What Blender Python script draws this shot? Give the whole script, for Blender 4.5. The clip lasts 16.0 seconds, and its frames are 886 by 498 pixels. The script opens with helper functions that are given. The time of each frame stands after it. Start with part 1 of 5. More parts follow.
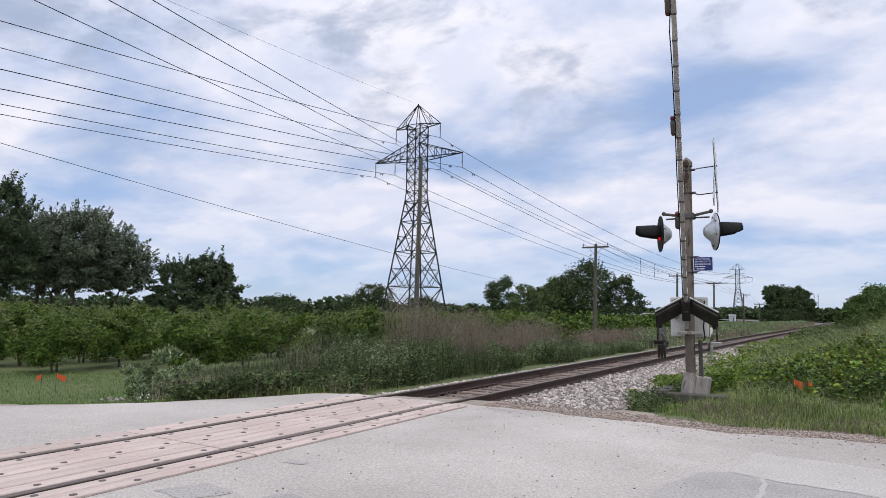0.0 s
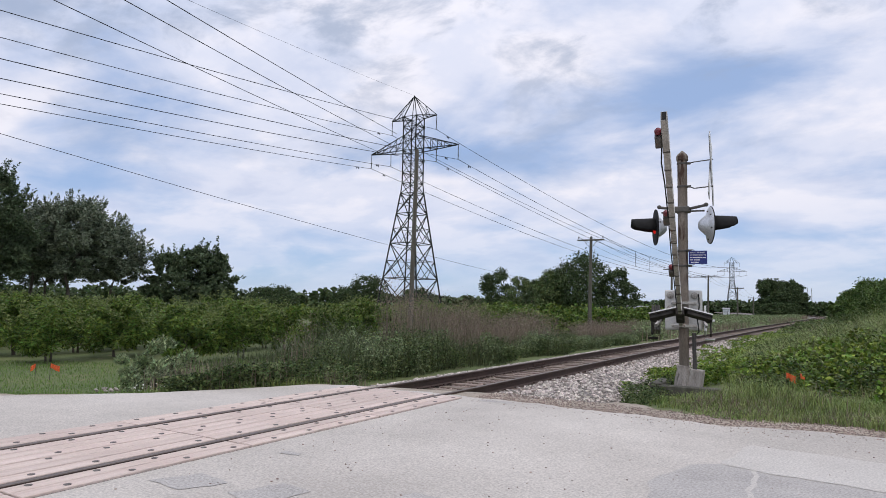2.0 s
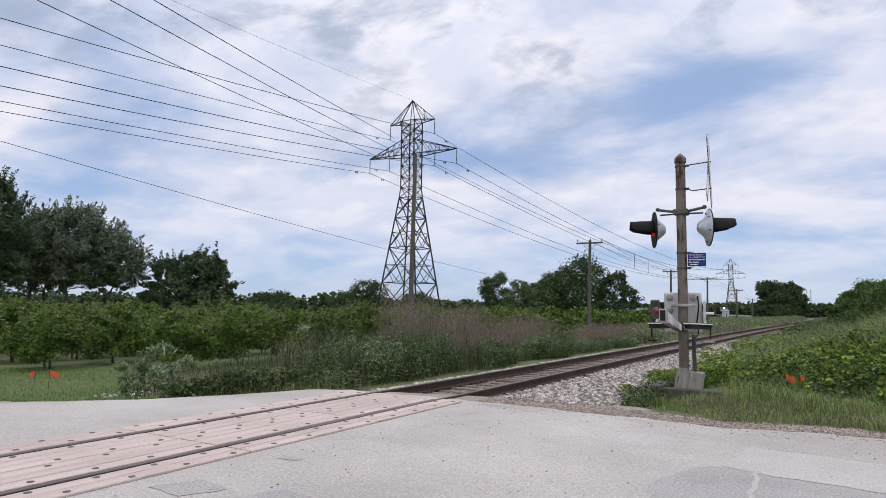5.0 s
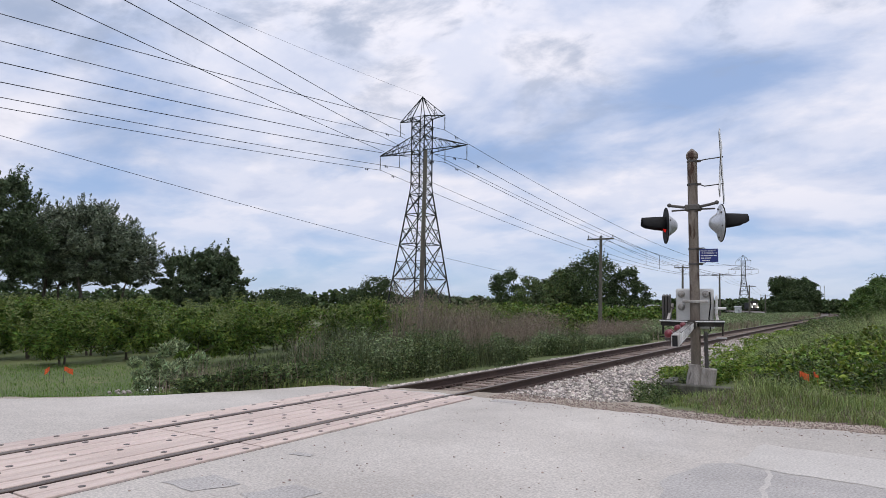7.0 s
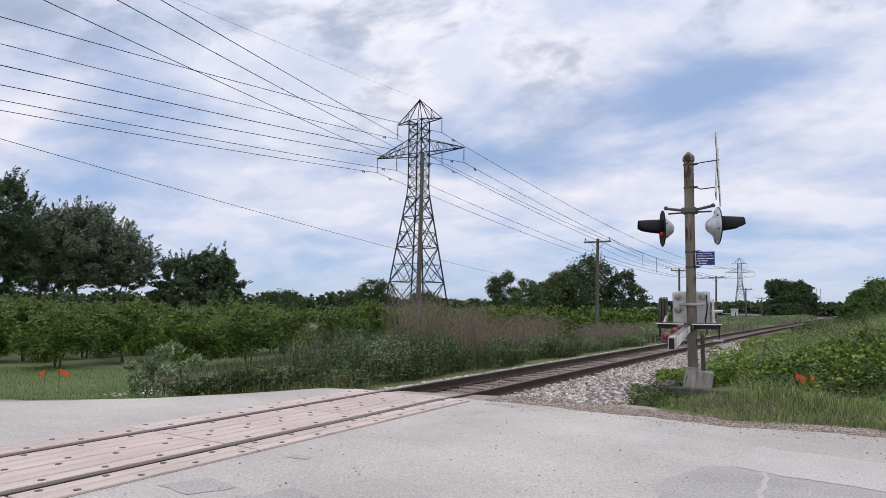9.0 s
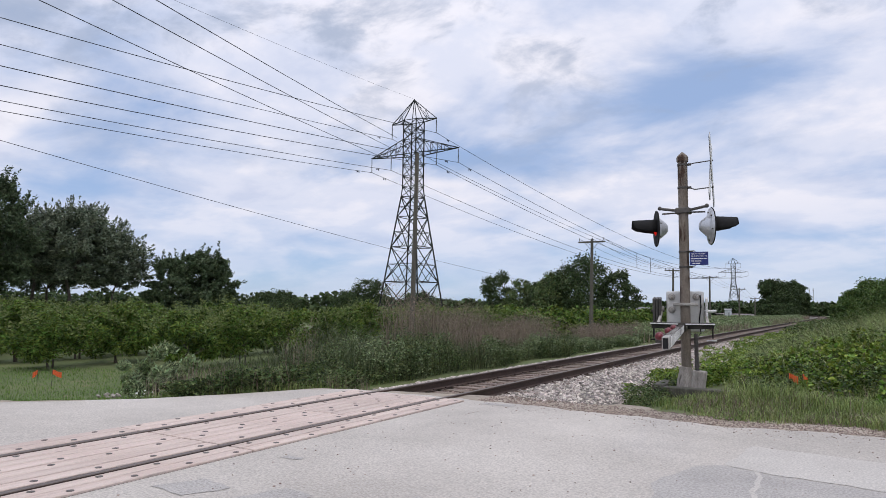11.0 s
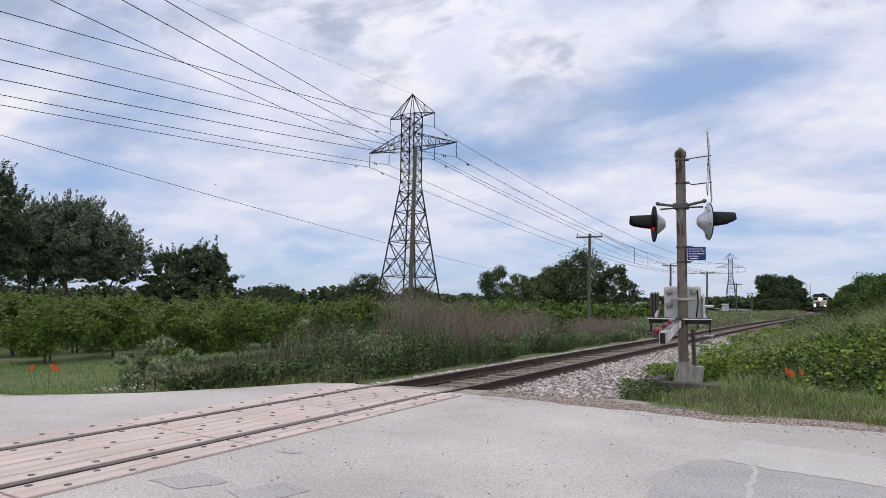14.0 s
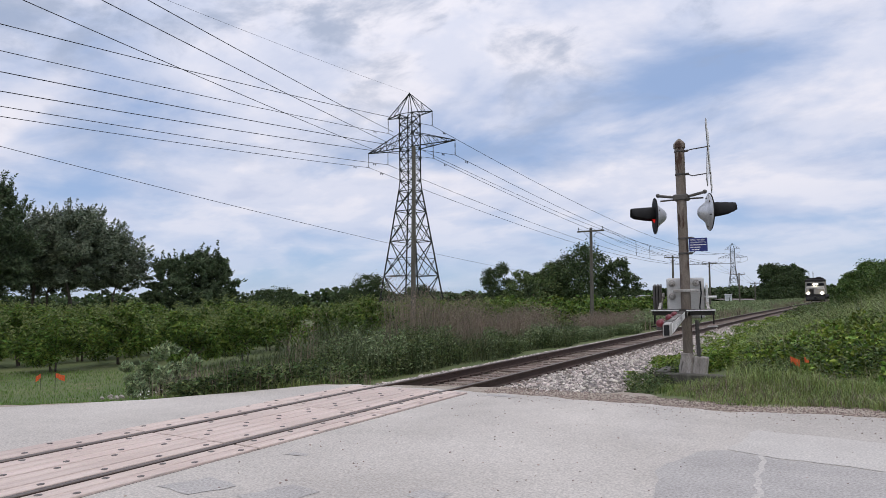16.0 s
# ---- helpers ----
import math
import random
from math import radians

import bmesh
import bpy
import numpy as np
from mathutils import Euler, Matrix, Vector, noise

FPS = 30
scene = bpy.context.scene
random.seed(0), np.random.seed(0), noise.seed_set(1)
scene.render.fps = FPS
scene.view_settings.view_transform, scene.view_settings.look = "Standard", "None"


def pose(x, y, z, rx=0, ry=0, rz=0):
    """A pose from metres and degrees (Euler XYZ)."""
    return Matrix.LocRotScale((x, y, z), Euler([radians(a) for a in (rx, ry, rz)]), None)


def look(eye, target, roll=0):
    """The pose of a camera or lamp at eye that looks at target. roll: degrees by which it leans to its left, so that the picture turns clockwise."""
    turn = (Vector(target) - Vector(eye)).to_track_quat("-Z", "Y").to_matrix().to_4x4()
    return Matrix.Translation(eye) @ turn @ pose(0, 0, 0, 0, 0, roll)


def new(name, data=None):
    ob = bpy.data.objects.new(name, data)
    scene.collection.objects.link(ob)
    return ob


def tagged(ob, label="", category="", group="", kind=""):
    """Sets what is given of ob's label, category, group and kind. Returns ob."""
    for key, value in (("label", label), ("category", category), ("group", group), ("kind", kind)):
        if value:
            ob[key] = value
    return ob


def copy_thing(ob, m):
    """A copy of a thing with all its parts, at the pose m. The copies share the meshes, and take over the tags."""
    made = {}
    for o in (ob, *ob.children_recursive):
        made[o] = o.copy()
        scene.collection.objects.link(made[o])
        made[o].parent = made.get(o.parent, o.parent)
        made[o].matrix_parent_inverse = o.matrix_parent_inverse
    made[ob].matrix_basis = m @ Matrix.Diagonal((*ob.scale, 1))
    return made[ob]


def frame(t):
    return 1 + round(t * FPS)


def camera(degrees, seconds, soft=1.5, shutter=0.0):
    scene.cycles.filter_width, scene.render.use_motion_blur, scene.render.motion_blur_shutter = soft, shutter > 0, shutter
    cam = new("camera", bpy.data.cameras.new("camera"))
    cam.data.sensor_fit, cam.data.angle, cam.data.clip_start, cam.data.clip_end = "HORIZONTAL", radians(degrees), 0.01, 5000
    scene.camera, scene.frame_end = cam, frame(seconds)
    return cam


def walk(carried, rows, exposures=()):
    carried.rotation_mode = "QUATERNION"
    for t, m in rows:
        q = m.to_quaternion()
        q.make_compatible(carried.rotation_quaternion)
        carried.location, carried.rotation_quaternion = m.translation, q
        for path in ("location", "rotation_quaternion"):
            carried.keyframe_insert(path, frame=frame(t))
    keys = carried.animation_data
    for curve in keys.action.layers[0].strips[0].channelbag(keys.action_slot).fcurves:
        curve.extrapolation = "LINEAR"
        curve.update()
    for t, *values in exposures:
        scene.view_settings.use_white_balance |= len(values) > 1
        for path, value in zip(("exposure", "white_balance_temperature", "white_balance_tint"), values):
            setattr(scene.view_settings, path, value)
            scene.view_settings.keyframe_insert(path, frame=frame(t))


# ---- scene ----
EYE = (6.935, 0.0, 1.624)
cam = camera(68, 16.0, soft=0.85)
PATH = [
    (0, 95.497, -0.855, 31.089), (0.5, 95.345, -0.894, 31.282), (1, 95.123, -0.942, 31.319),
    (1.5, 94.910, -1.068, 31.084), (2, 94.805, -1.152, 30.666), (2.5, 94.885, -1.198, 30.227),
    (3, 95.057, -1.075, 29.956), (3.5, 95.134, -0.961, 29.944), (4, 95.165, -0.896, 30.108),
    (6.5, 94.959, -0.675, 31.400), (7, 94.832, -0.698, 31.528), (7.5, 94.821, -0.707, 31.528),
    (8, 94.896, -0.713, 31.481), (8.5, 94.995, -0.745, 31.396), (9, 95.067, -0.716, 31.264),
    (11.5, 95.081, -0.703, 30.688), (12, 95.086, -0.734, 30.592), (12.5, 95.001, -0.857, 30.514),
    (13, 94.824, -0.883, 30.491), (13.5, 94.730, -0.872, 30.507), (14, 94.621, -0.781, 30.592),
    (14.5, 94.544, -0.272, 30.770), (15, 94.414, 0.396, 30.892), (15.5, 94.311, 0.793, 30.959),
    (16, 94.473, 0.852, 30.849),
]
walk(cam, [(t, pose(*EYE, a, b, c)) for t, a, b, c in PATH], exposures=[(0, 0.05), (3.5, 0.0), (13, 0.0), (16, -0.06)])

# ---- world and sun ----
world = bpy.data.worlds.new("overcast_sky")
scene.world = world
world.use_nodes = True


def build_world():
    nt = world.node_tree
    nt.nodes.clear()
    N, L = nt.nodes.new, nt.links.new
    out, bg = N("ShaderNodeOutputWorld"), N("ShaderNodeBackground")
    sky = N("ShaderNodeTexSky")
    sky.sky_type, sky.sun_disc = "NISHITA", False
    sky.sun_elevation, sky.sun_rotation = radians(68), radians(150)
    sky.dust_density, sky.air_density, sky.ozone_density = 0.2, 1.0, 4.0
    tint = N("ShaderNodeVectorMath")
    tint.operation = "MULTIPLY"
    tint.inputs[1].default_value = (0.075, 0.082, 0.098)
    L(sky.outputs[0], tint.inputs[0])
    # thin high haze whitens the blue
    haze = N("ShaderNodeMix")
    haze.data_type = "RGBA"
    haze.inputs[0].default_value = 0.6
    haze.inputs[7].default_value = (0.46, 0.60, 0.88, 1)
    L(tint.outputs[0], haze.inputs[6])
    co, sep = N("ShaderNodeTexCoord"), N("ShaderNodeSeparateXYZ")
    L(co.outputs["Generated"], sep.inputs[0])

    def m(op, a, b=None, clamp=False):
        n = N("ShaderNodeMath")
        n.operation, n.use_clamp = op, clamp
        for i, v in enumerate((a, b)):
            if v is None:
                continue
            if isinstance(v, (int, float)):
                n.inputs[i].default_value = v
            else:
                L(v, n.inputs[i])
        return n.outputs[0]

    # a cloud deck seen in perspective
    z = m("ADD", m("MAXIMUM", sep.outputs[2], 0.0), 0.24)
    px, py = m("DIVIDE", sep.outputs[0], z), m("DIVIDE", sep.outputs[1], z)
    comb = N("ShaderNodeCombineXYZ")
    L(px, comb.inputs[0])
    L(py, comb.inputs[1])
    comb.inputs[2].default_value = 3.7

    def noise_tex(scale, detail, rough, offset, stretch=(1, 1, 1), turn=0, distort=0.3):
        mp = N("ShaderNodeMapping")
        mp.inputs["Location"].default_value = offset
        mp.inputs["Rotation"].default_value = (0, 0, radians(turn))
        mp.inputs["Scale"].default_value = stretch
        L(comb.outputs[0], mp.inputs[0])
        n = N("ShaderNodeTexNoise")
        n.inputs["Scale"].default_value, n.inputs["Detail"].default_value = scale, detail
        n.inputs["Roughness"].default_value, n.inputs["Distortion"].default_value = rough, distort
        L(mp.outputs[0], n.inputs["Vector"])
        return n.outputs[0]

    def ramp(x, stops):
        r = N("ShaderNodeValToRGB")
        r.color_ramp.interpolation = "EASE"
        while len(r.color_ramp.elements) < len(stops):
            r.color_ramp.elements.new(0.5)
        for e, (p, c) in zip(r.color_ramp.elements, stops):
            e.position, e.color = p, (*c, 1) if isinstance(c, tuple) else (c, c, c, 1)
        L(x, r.inputs[0])
        return r.outputs[0]

    def mix(f, a, b):
        n = N("ShaderNodeMix")
        n.data_type = "RGBA"
        L(f, n.inputs[0])
        for i, v in ((6, a), (7, b)):
            if isinstance(v, tuple):
                n.inputs[i].default_value = (*v, 1)
            else:
                L(v, n.inputs[i])
        return n.outputs[2]

    cover = ramp(noise_tex(1.6, 7, 0.54, (2.1, 0.4, 0), (1, 1.15, 1), 20, 0.25), [(0.28, 0.0), (0.57, 1.0)])
    body = ramp(noise_tex(2.9, 8, 0.54, (7.3, 1.9, 0), (1, 1.15, 1), 35, 0.2),
                [(0.30, (0.62, 0.67, 0.84)), (0.45, (0.73, 0.76, 0.90)), (0.60, (0.87, 0.86, 0.95))])
    high = m("MAXIMUM", sep.outputs[2], 0.0)
    low = m("SUBTRACT", 1.0, m("MULTIPLY", high, 6.0), True)
    cov = m("MULTIPLY", cover, m("SUBTRACT", 1.0, m("MULTIPLY", low, 0.75)))
    colour = mix(cov, haze.outputs[2], body)
    # ragged grey undersides in the higher part of the deck
    ragged = ramp(noise_tex(3.8, 8, 0.58, (4.4, 6.1, 2.0), (1, 1.2, 1), 28, 0.3), [(0.47, 0.0), (0.66, 1.0)])
    climb = m("MULTIPLY", m("SUBTRACT", high, 0.16), 4.5, True)
    colour = mix(m("MULTIPLY", m("MULTIPLY", ragged, climb), 0.75), colour, (0.34, 0.41, 0.56))
    # an overcast deck is much brighter overhead
    lift = m("ADD", 1.0, m("MULTIPLY", m("POWER", high, 3.0), 0.9))
    vm = N("ShaderNodeVectorMath")
    vm.operation = "SCALE"
    L(colour, vm.inputs[0])
    L(lift, vm.inputs["Scale"])
    L(vm.outputs[0], bg.inputs[0])
    bg.inputs[1].default_value = 1.0
    L(bg.outputs[0], out.inputs[0])


build_world()
sun = new("sun", bpy.data.lights.new("sun", "SUN"))
sun.data.energy, sun.data.angle, sun.data.color = 1.2, radians(40), (1.0, 0.9, 0.76)
# elevation 68 degrees, from behind the camera
sun.matrix_world = look((0, 0, 60), (-12, 21, 0))
# ---- materials ----
def mat(name, c1, c2, scale=4.0, fine=60.0, rough=0.85, metal=0.0, bump=0.3, spots=None, spot_scale=12.0, spot_at=0.6,
        island=0.0, obrand=0.0, stretch=(1, 1, 1), spec=0.5, through_light=0.0, bump_dist=0.01, fine_amt=0.35):
    """A procedural surface: two tones in broad noise, fine grain, optional spots or stains, and relief."""
    ma = bpy.data.materials.new(name)
    ma.use_nodes = True
    nt = ma.node_tree
    nt.nodes.clear()
    N, L = nt.nodes.new, nt.links.new
    out, bs = N("ShaderNodeOutputMaterial"), N("ShaderNodeBsdfPrincipled")
    co, mp = N("ShaderNodeTexCoord"), N("ShaderNodeMapping")
    mp.inputs["Scale"].default_value = stretch
    L(co.outputs["Object"], mp.inputs[0])

    def tex(s, detail=5, r=0.6):
        n = N("ShaderNodeTexNoise")
        n.inputs["Scale"].default_value, n.inputs["Detail"].default_value, n.inputs["Roughness"].default_value = s, detail, r
        L(mp.outputs[0], n.inputs["Vector"])
        return n.outputs[0]

    def ramp(x, a, b):
        r = N("ShaderNodeMapRange")
        r.inputs[1].default_value, r.inputs[2].default_value = a, b
        L(x, r.inputs[0])
        return r.outputs[0]

    def mixc(f, a, b, mode="MIX"):
        n = N("ShaderNodeMix")
        n.data_type, n.blend_type = "RGBA", mode
        if isinstance(f, float):
            n.inputs[0].default_value = f
        else:
            L(f, n.inputs[0])
        for i, v in ((6, a), (7, b)):
            if isinstance(v, tuple):
                n.inputs[i].default_value = (*v, 1)
            else:
                L(v, n.inputs[i])
        return n.outputs[2]

    col = mixc(ramp(tex(scale), 0.32, 0.68), c1, c2)
    grain = tex(fine, 3)
    g = N("ShaderNodeMapRange")
    g.inputs[1].default_value, g.inputs[2].default_value = 0.25, 0.75
    g.inputs[3].default_value, g.inputs[4].default_value = 1 - fine_amt, 1 + fine_amt
    L(grain, g.inputs[0])
    sc = N("ShaderNodeVectorMath")
    sc.operation = "SCALE"
    L(col, sc.inputs[0])
    L(g.outputs[0], sc.inputs["Scale"])
    col = sc.outputs[0]
    if spots:
        col = mixc(ramp(tex(spot_scale, 6), spot_at, spot_at + 0.07), col, spots)
    rnd = None
    if island:
        ge = N("ShaderNodeNewGeometry")
        rnd = ge.outputs["Random Per Island"]
        amt = island
    elif obrand:
        oi = N("ShaderNodeObjectInfo")
        rnd = oi.outputs["Random"]
        amt = obrand
    if rnd is not None:
        h = N("ShaderNodeHueSaturation")
        r1 = N("ShaderNodeMapRange")
        r1.inputs[3].default_value, r1.inputs[4].default_value = 1 - amt, 1 + amt
        L(rnd, r1.inputs[0])
        L(r1.outputs[0], h.inputs["Value"])
        w = N("ShaderNodeTexWhiteNoise")
        w.noise_dimensions = "1D"
        L(rnd, w.inputs["W"])
        r2 = N("ShaderNodeMapRange")
        r2.inputs[3].default_value, r2.inputs[4].default_value = 0.5 - 0.05 * amt, 0.5 + 0.05 * amt
        L(w.outputs[0], r2.inputs[0])
        L(r2.outputs[0], h.inputs["Hue"])
        L(col, h.inputs["Color"])
        col = h.outputs[0]
    L(col, bs.inputs["Base Color"])
    rr = N("ShaderNodeMapRange")
    rr.inputs[3].default_value, rr.inputs[4].default_value = max(0.05, rough - 0.12), min(1.0, rough + 0.12)
    L(grain, rr.inputs[0])
    L(rr.outputs[0], bs.inputs["Roughness"])
    bs.inputs["Metallic"].default_value = metal
    bs.inputs["Specular IOR Level"].default_value = spec
    if bump:
        b = N("ShaderNodeBump")
        b.inputs["Strength"].default_value, b.inputs["Distance"].default_value = bump, bump_dist
        L(grain, b.inputs["Height"])
        L(b.outputs[0], bs.inputs["Normal"])
    if through_light:
        tr, ms = N("ShaderNodeBsdfTranslucent"), N("ShaderNodeMixShader")
        L(col, tr.inputs[0])
        ms.inputs[0].default_value = through_light
        L(bs.outputs[0], ms.inputs[1])
        L(tr.outputs[0], ms.inputs[2])
        L(ms.outputs[0], out.inputs[0])
    else:
        L(bs.outputs[0], out.inputs[0])
    return ma


def glow(name, colour, strength):
    ma = bpy.data.materials.new(name)
    ma.use_nodes = True
    nt = ma.node_tree
    nt.nodes.clear()
    e, o = nt.nodes.new("ShaderNodeEmission"), nt.nodes.new("ShaderNodeOutputMaterial")
    e.inputs[0].default_value, e.inputs[1].default_value = (*colour, 1), strength
    nt.links.new(e.outputs[0], o.inputs[0])
    return ma


M = {
    "earth": mat("grassy_earth", (0.07, 0.10, 0.028), (0.125, 0.145, 0.05), 0.35, 9, 0.95, bump=0.6, spots=(0.16, 0.15, 0.07), spot_scale=1.3, bump_dist=0.03),
    "road": mat("worn_pale_asphalt", (0.39, 0.357, 0.32), (0.54, 0.498, 0.45), 0.35, 42, 0.92, bump=0.8, spots=(0.31, 0.295, 0.28), spot_scale=38, spot_at=0.665, fine_amt=0.34),
    "patch": mat("dark_asphalt_patch", (0.335, 0.315, 0.295), (0.42, 0.395, 0.37), 1.2, 40, 0.9, bump=0.8, fine_amt=0.42),
    "patch_pale": mat("pale_asphalt_patch", (0.45, 0.42, 0.385), (0.51, 0.48, 0.44), 1.0, 40, 0.9, bump=0.6, fine_amt=0.32),
    "shoulder": mat("gravel_shoulder", (0.27, 0.225, 0.175), (0.40, 0.345, 0.285), 1.5, 45, 0.95, bump=0.8, spots=(0.22, 0.2, 0.15), spot_scale=6, bump_dist=0.02),
    "panel": mat("pinkish_timber_panel", (0.48, 0.375, 0.325), (0.60, 0.495, 0.44), 1.5, 30, 0.85, bump=0.4, stretch=(6, 0.6, 2), obrand=0.08, fine_amt=0.2, spots=(0.42, 0.35, 0.31), spot_at=0.63, spot_scale=3),
    "bolt": mat("dark_bolt_recess", (0.07, 0.06, 0.055), (0.12, 0.1, 0.09), 8, 60, 0.7),
    # near-black tone painted for the shade in flangeways and plank joints
    "gap": mat("gap_shade", (0.02, 0.017, 0.015), (0.045, 0.037, 0.032), 4, 40, 0.95),
    "rail": mat("rusty_rail_steel", (0.05, 0.031, 0.025), (0.085, 0.054, 0.042), 3, 50, 0.75, metal=0.25, bump=0.3, stretch=(1, 0.2, 1)),
    "railtop": mat("worn_rail_head", (0.10, 0.08, 0.07), (0.17, 0.14, 0.12), 3, 40, 0.6, metal=0.2, bump=0.1, stretch=(6, 0.2, 1)),
    "tie": mat("weathered_timber_tie", (0.13, 0.10, 0.08), (0.22, 0.17, 0.14), 3, 30, 0.95, bump=0.6, stretch=(0.6, 6, 2), obrand=0.25),
    "stone": mat("pale_ballast_stone", (0.32, 0.28, 0.25), (0.54, 0.485, 0.44), 9, 60, 0.95, island=0.6, bump=0.3),
    "stone_bed": mat("ballast_bed", (0.12, 0.105, 0.095), (0.24, 0.215, 0.2), 16, 50, 0.98, bump=1.0, bump_dist=0.04),
    "stone_brown": mat("rust_stained_ballast", (0.20, 0.15, 0.125), (0.32, 0.25, 0.215), 9, 60, 0.95, island=0.4, bump=0.3),
    "steel": mat("grey_painted_steel", (0.24, 0.225, 0.205), (0.42, 0.40, 0.37), 3.5, 40, 0.65, metal=0.05, bump=0.15, spots=(0.11, 0.075, 0.055), spot_scale=7, spot_at=0.58),
    "mast": mat("rust_streaked_galvanised_mast", (0.12, 0.096, 0.076), (0.25, 0.215, 0.18), 1.6, 40, 0.75, metal=0.05, bump=0.25, stretch=(3, 3, 0.6), spots=(0.06, 0.036, 0.026), spot_scale=1.7, spot_at=0.53, spec=0.25),
    "casing": mat("grimy_pale_grey_casing", (0.50, 0.49, 0.47), (0.62, 0.61, 0.59), 2.5, 40, 0.5, bump=0.04, fine_amt=0.1, spots=(0.30, 0.25, 0.21), spot_scale=5, spot_at=0.66),
    # near-black base carries the yoke's underside shade; the rust spots are its own
    "yoke": mat("shade_darkened_iron", (0.022, 0.020, 0.018), (0.05, 0.044, 0.038), 4, 50, 0.75, bump=0.2, spots=(0.10, 0.065, 0.045), spot_scale=7, spot_at=0.64, spec=0.25),
    "white": mat("grimy_white_paint", (0.62, 0.61, 0.59), (0.75, 0.74, 0.72), 4, 50, 0.5, bump=0.1, spots=(0.45, 0.42, 0.38), spot_scale=5, spot_at=0.64),
    "alu": mat("dull_aluminium", (0.50, 0.51, 0.53), (0.62, 0.63, 0.65), 5, 60, 0.42, metal=0.55, bump=0.05),
    "black": mat("matt_black_paint", (0.010, 0.010, 0.011), (0.018, 0.018, 0.018), 5, 60, 0.75, bump=0.1, spec=0.2),
    "darksteel": mat("dark_weathered_steel", (0.06, 0.055, 0.05), (0.11, 0.10, 0.09), 4, 50, 0.6, metal=0.3, bump=0.2, spots=(0.12, 0.07, 0.045), spot_scale=7),
    "redglass": mat("red_lens", (0.10, 0.01, 0.016), (0.16, 0.018, 0.026), 5, 50, 0.35, bump=0),
    "blue": mat("blue_sign_face", (0.008, 0.018, 0.13), (0.014, 0.026, 0.17), 6, 50, 0.4, bump=0.05),
    "lettering": mat("white_lettering", (0.7, 0.7, 0.72), (0.78, 0.78, 0.8), 6, 50, 0.5, bump=0),
    "concrete": mat("weathered_concrete", (0.25, 0.22, 0.19), (0.42, 0.38, 0.34), 3, 30, 0.95, bump=0.7, stretch=(3, 3, 0.7), spots=(0.15, 0.13, 0.11), spot_scale=4, spot_at=0.58),
    "woodpole": mat("grey_weathered_pole", (0.075, 0.07, 0.055), (0.135, 0.125, 0.10), 2, 40, 0.95, bump=0.4, stretch=(8, 8, 0.5)),
    "lattice": mat("dark_galvanised_lattice", (0.018, 0.021, 0.021), (0.04, 0.044, 0.043), 0.6, 20, 0.85, bump=0, spec=0.2),
    "wire": mat("dark_conductor", (0.02, 0.021, 0.025), (0.035, 0.037, 0.042), 2, 20, 0.8, bump=0, spec=0.2),
    "porcelain": mat("grey_insulator", (0.10, 0.10, 0.11), (0.17, 0.17, 0.18), 4, 40, 0.3, bump=0),
    "orange": mat("orange_marker_flag", (0.75, 0.13, 0.035), (0.85, 0.19, 0.06), 6, 50, 0.6, bump=0.1, through_light=0.3),
    "bark": mat("dark_bark", (0.06, 0.05, 0.04), (0.12, 0.10, 0.085), 3, 20, 0.95, bump=0.9, stretch=(4, 4, 0.8), bump_dist=0.03),
    "flower": mat("white_petal", (0.75, 0.75, 0.72), (0.85, 0.85, 0.83), 6, 50, 0.7, bump=0),
    "engine": mat("locomotive_grey_paint", (0.25, 0.235, 0.205), (0.34, 0.32, 0.28), 2, 30, 0.5, bump=0.05),
    "engine_dark": mat("locomotive_black_paint", (0.015, 0.015, 0.016), (0.03, 0.028, 0.027), 2, 30, 0.7, bump=0.05, spec=0.25),
    "window": mat("dark_cab_glass", (0.01, 0.011, 0.013), (0.015, 0.016, 0.018), 2, 30, 0.3, bump=0, spec=0.2),
    "headlight": glow("warm_headlight", (1.0, 0.9, 0.72), 14.0),
    "redlamp": glow("red_lamp_glow", (1.0, 0.03, 0.02), 0.45),
    "barn": mat("far_white_cladding", (0.5, 0.52, 0.55), (0.58, 0.6, 0.63), 0.5, 5, 0.7, bump=0),
    "roof": mat("far_grey_roof", (0.22, 0.22, 0.23), (0.3, 0.3, 0.31), 0.5, 5, 0.7, bump=0),
}


def leafy(name, a, b, island=0.45, tl=0.12, rough=0.5):
    M[name] = mat(name, a, b, 1.5, 8, rough, island=island, bump=0, through_light=tl, fine_amt=0.15, spec=0.22)


leafy("leaf_orchard", (0.045, 0.085, 0.014), (0.15, 0.215, 0.04), 0.7)
leafy("leaf_shoot", (0.12, 0.17, 0.045), (0.18, 0.215, 0.075), 0.4)
leafy("leaf_hedge", (0.055, 0.10, 0.024), (0.115, 0.17, 0.045), 0.6)
leafy("leaf_dark", (0.042, 0.068, 0.026), (0.075, 0.105, 0.042), 0.55)
leafy("leaf_silver", (0.10, 0.13, 0.085), (0.22, 0.25, 0.175), 0.7)
leafy("leaf_left", (0.062, 0.092, 0.046), (0.115, 0.15, 0.08), 0.55)
leafy("leaf_weed", (0.045, 0.075, 0.022), (0.15, 0.19, 0.075), 0.8)
leafy("leaf_vine", (0.10, 0.16, 0.024), (0.195, 0.27, 0.045), 0.7)
leafy("leaf_pale_weed", (0.13, 0.18, 0.075), (0.24, 0.29, 0.15), 0.6)
leafy("leaf_bush", (0.15, 0.205, 0.08), (0.34, 0.40, 0.24), 0.75)
leafy("grass_blade", (0.15, 0.205, 0.055), (0.26, 0.31, 0.115), 0.6)
leafy("grass_lawn", (0.095, 0.175, 0.03), (0.145, 0.23, 0.055), 0.35)
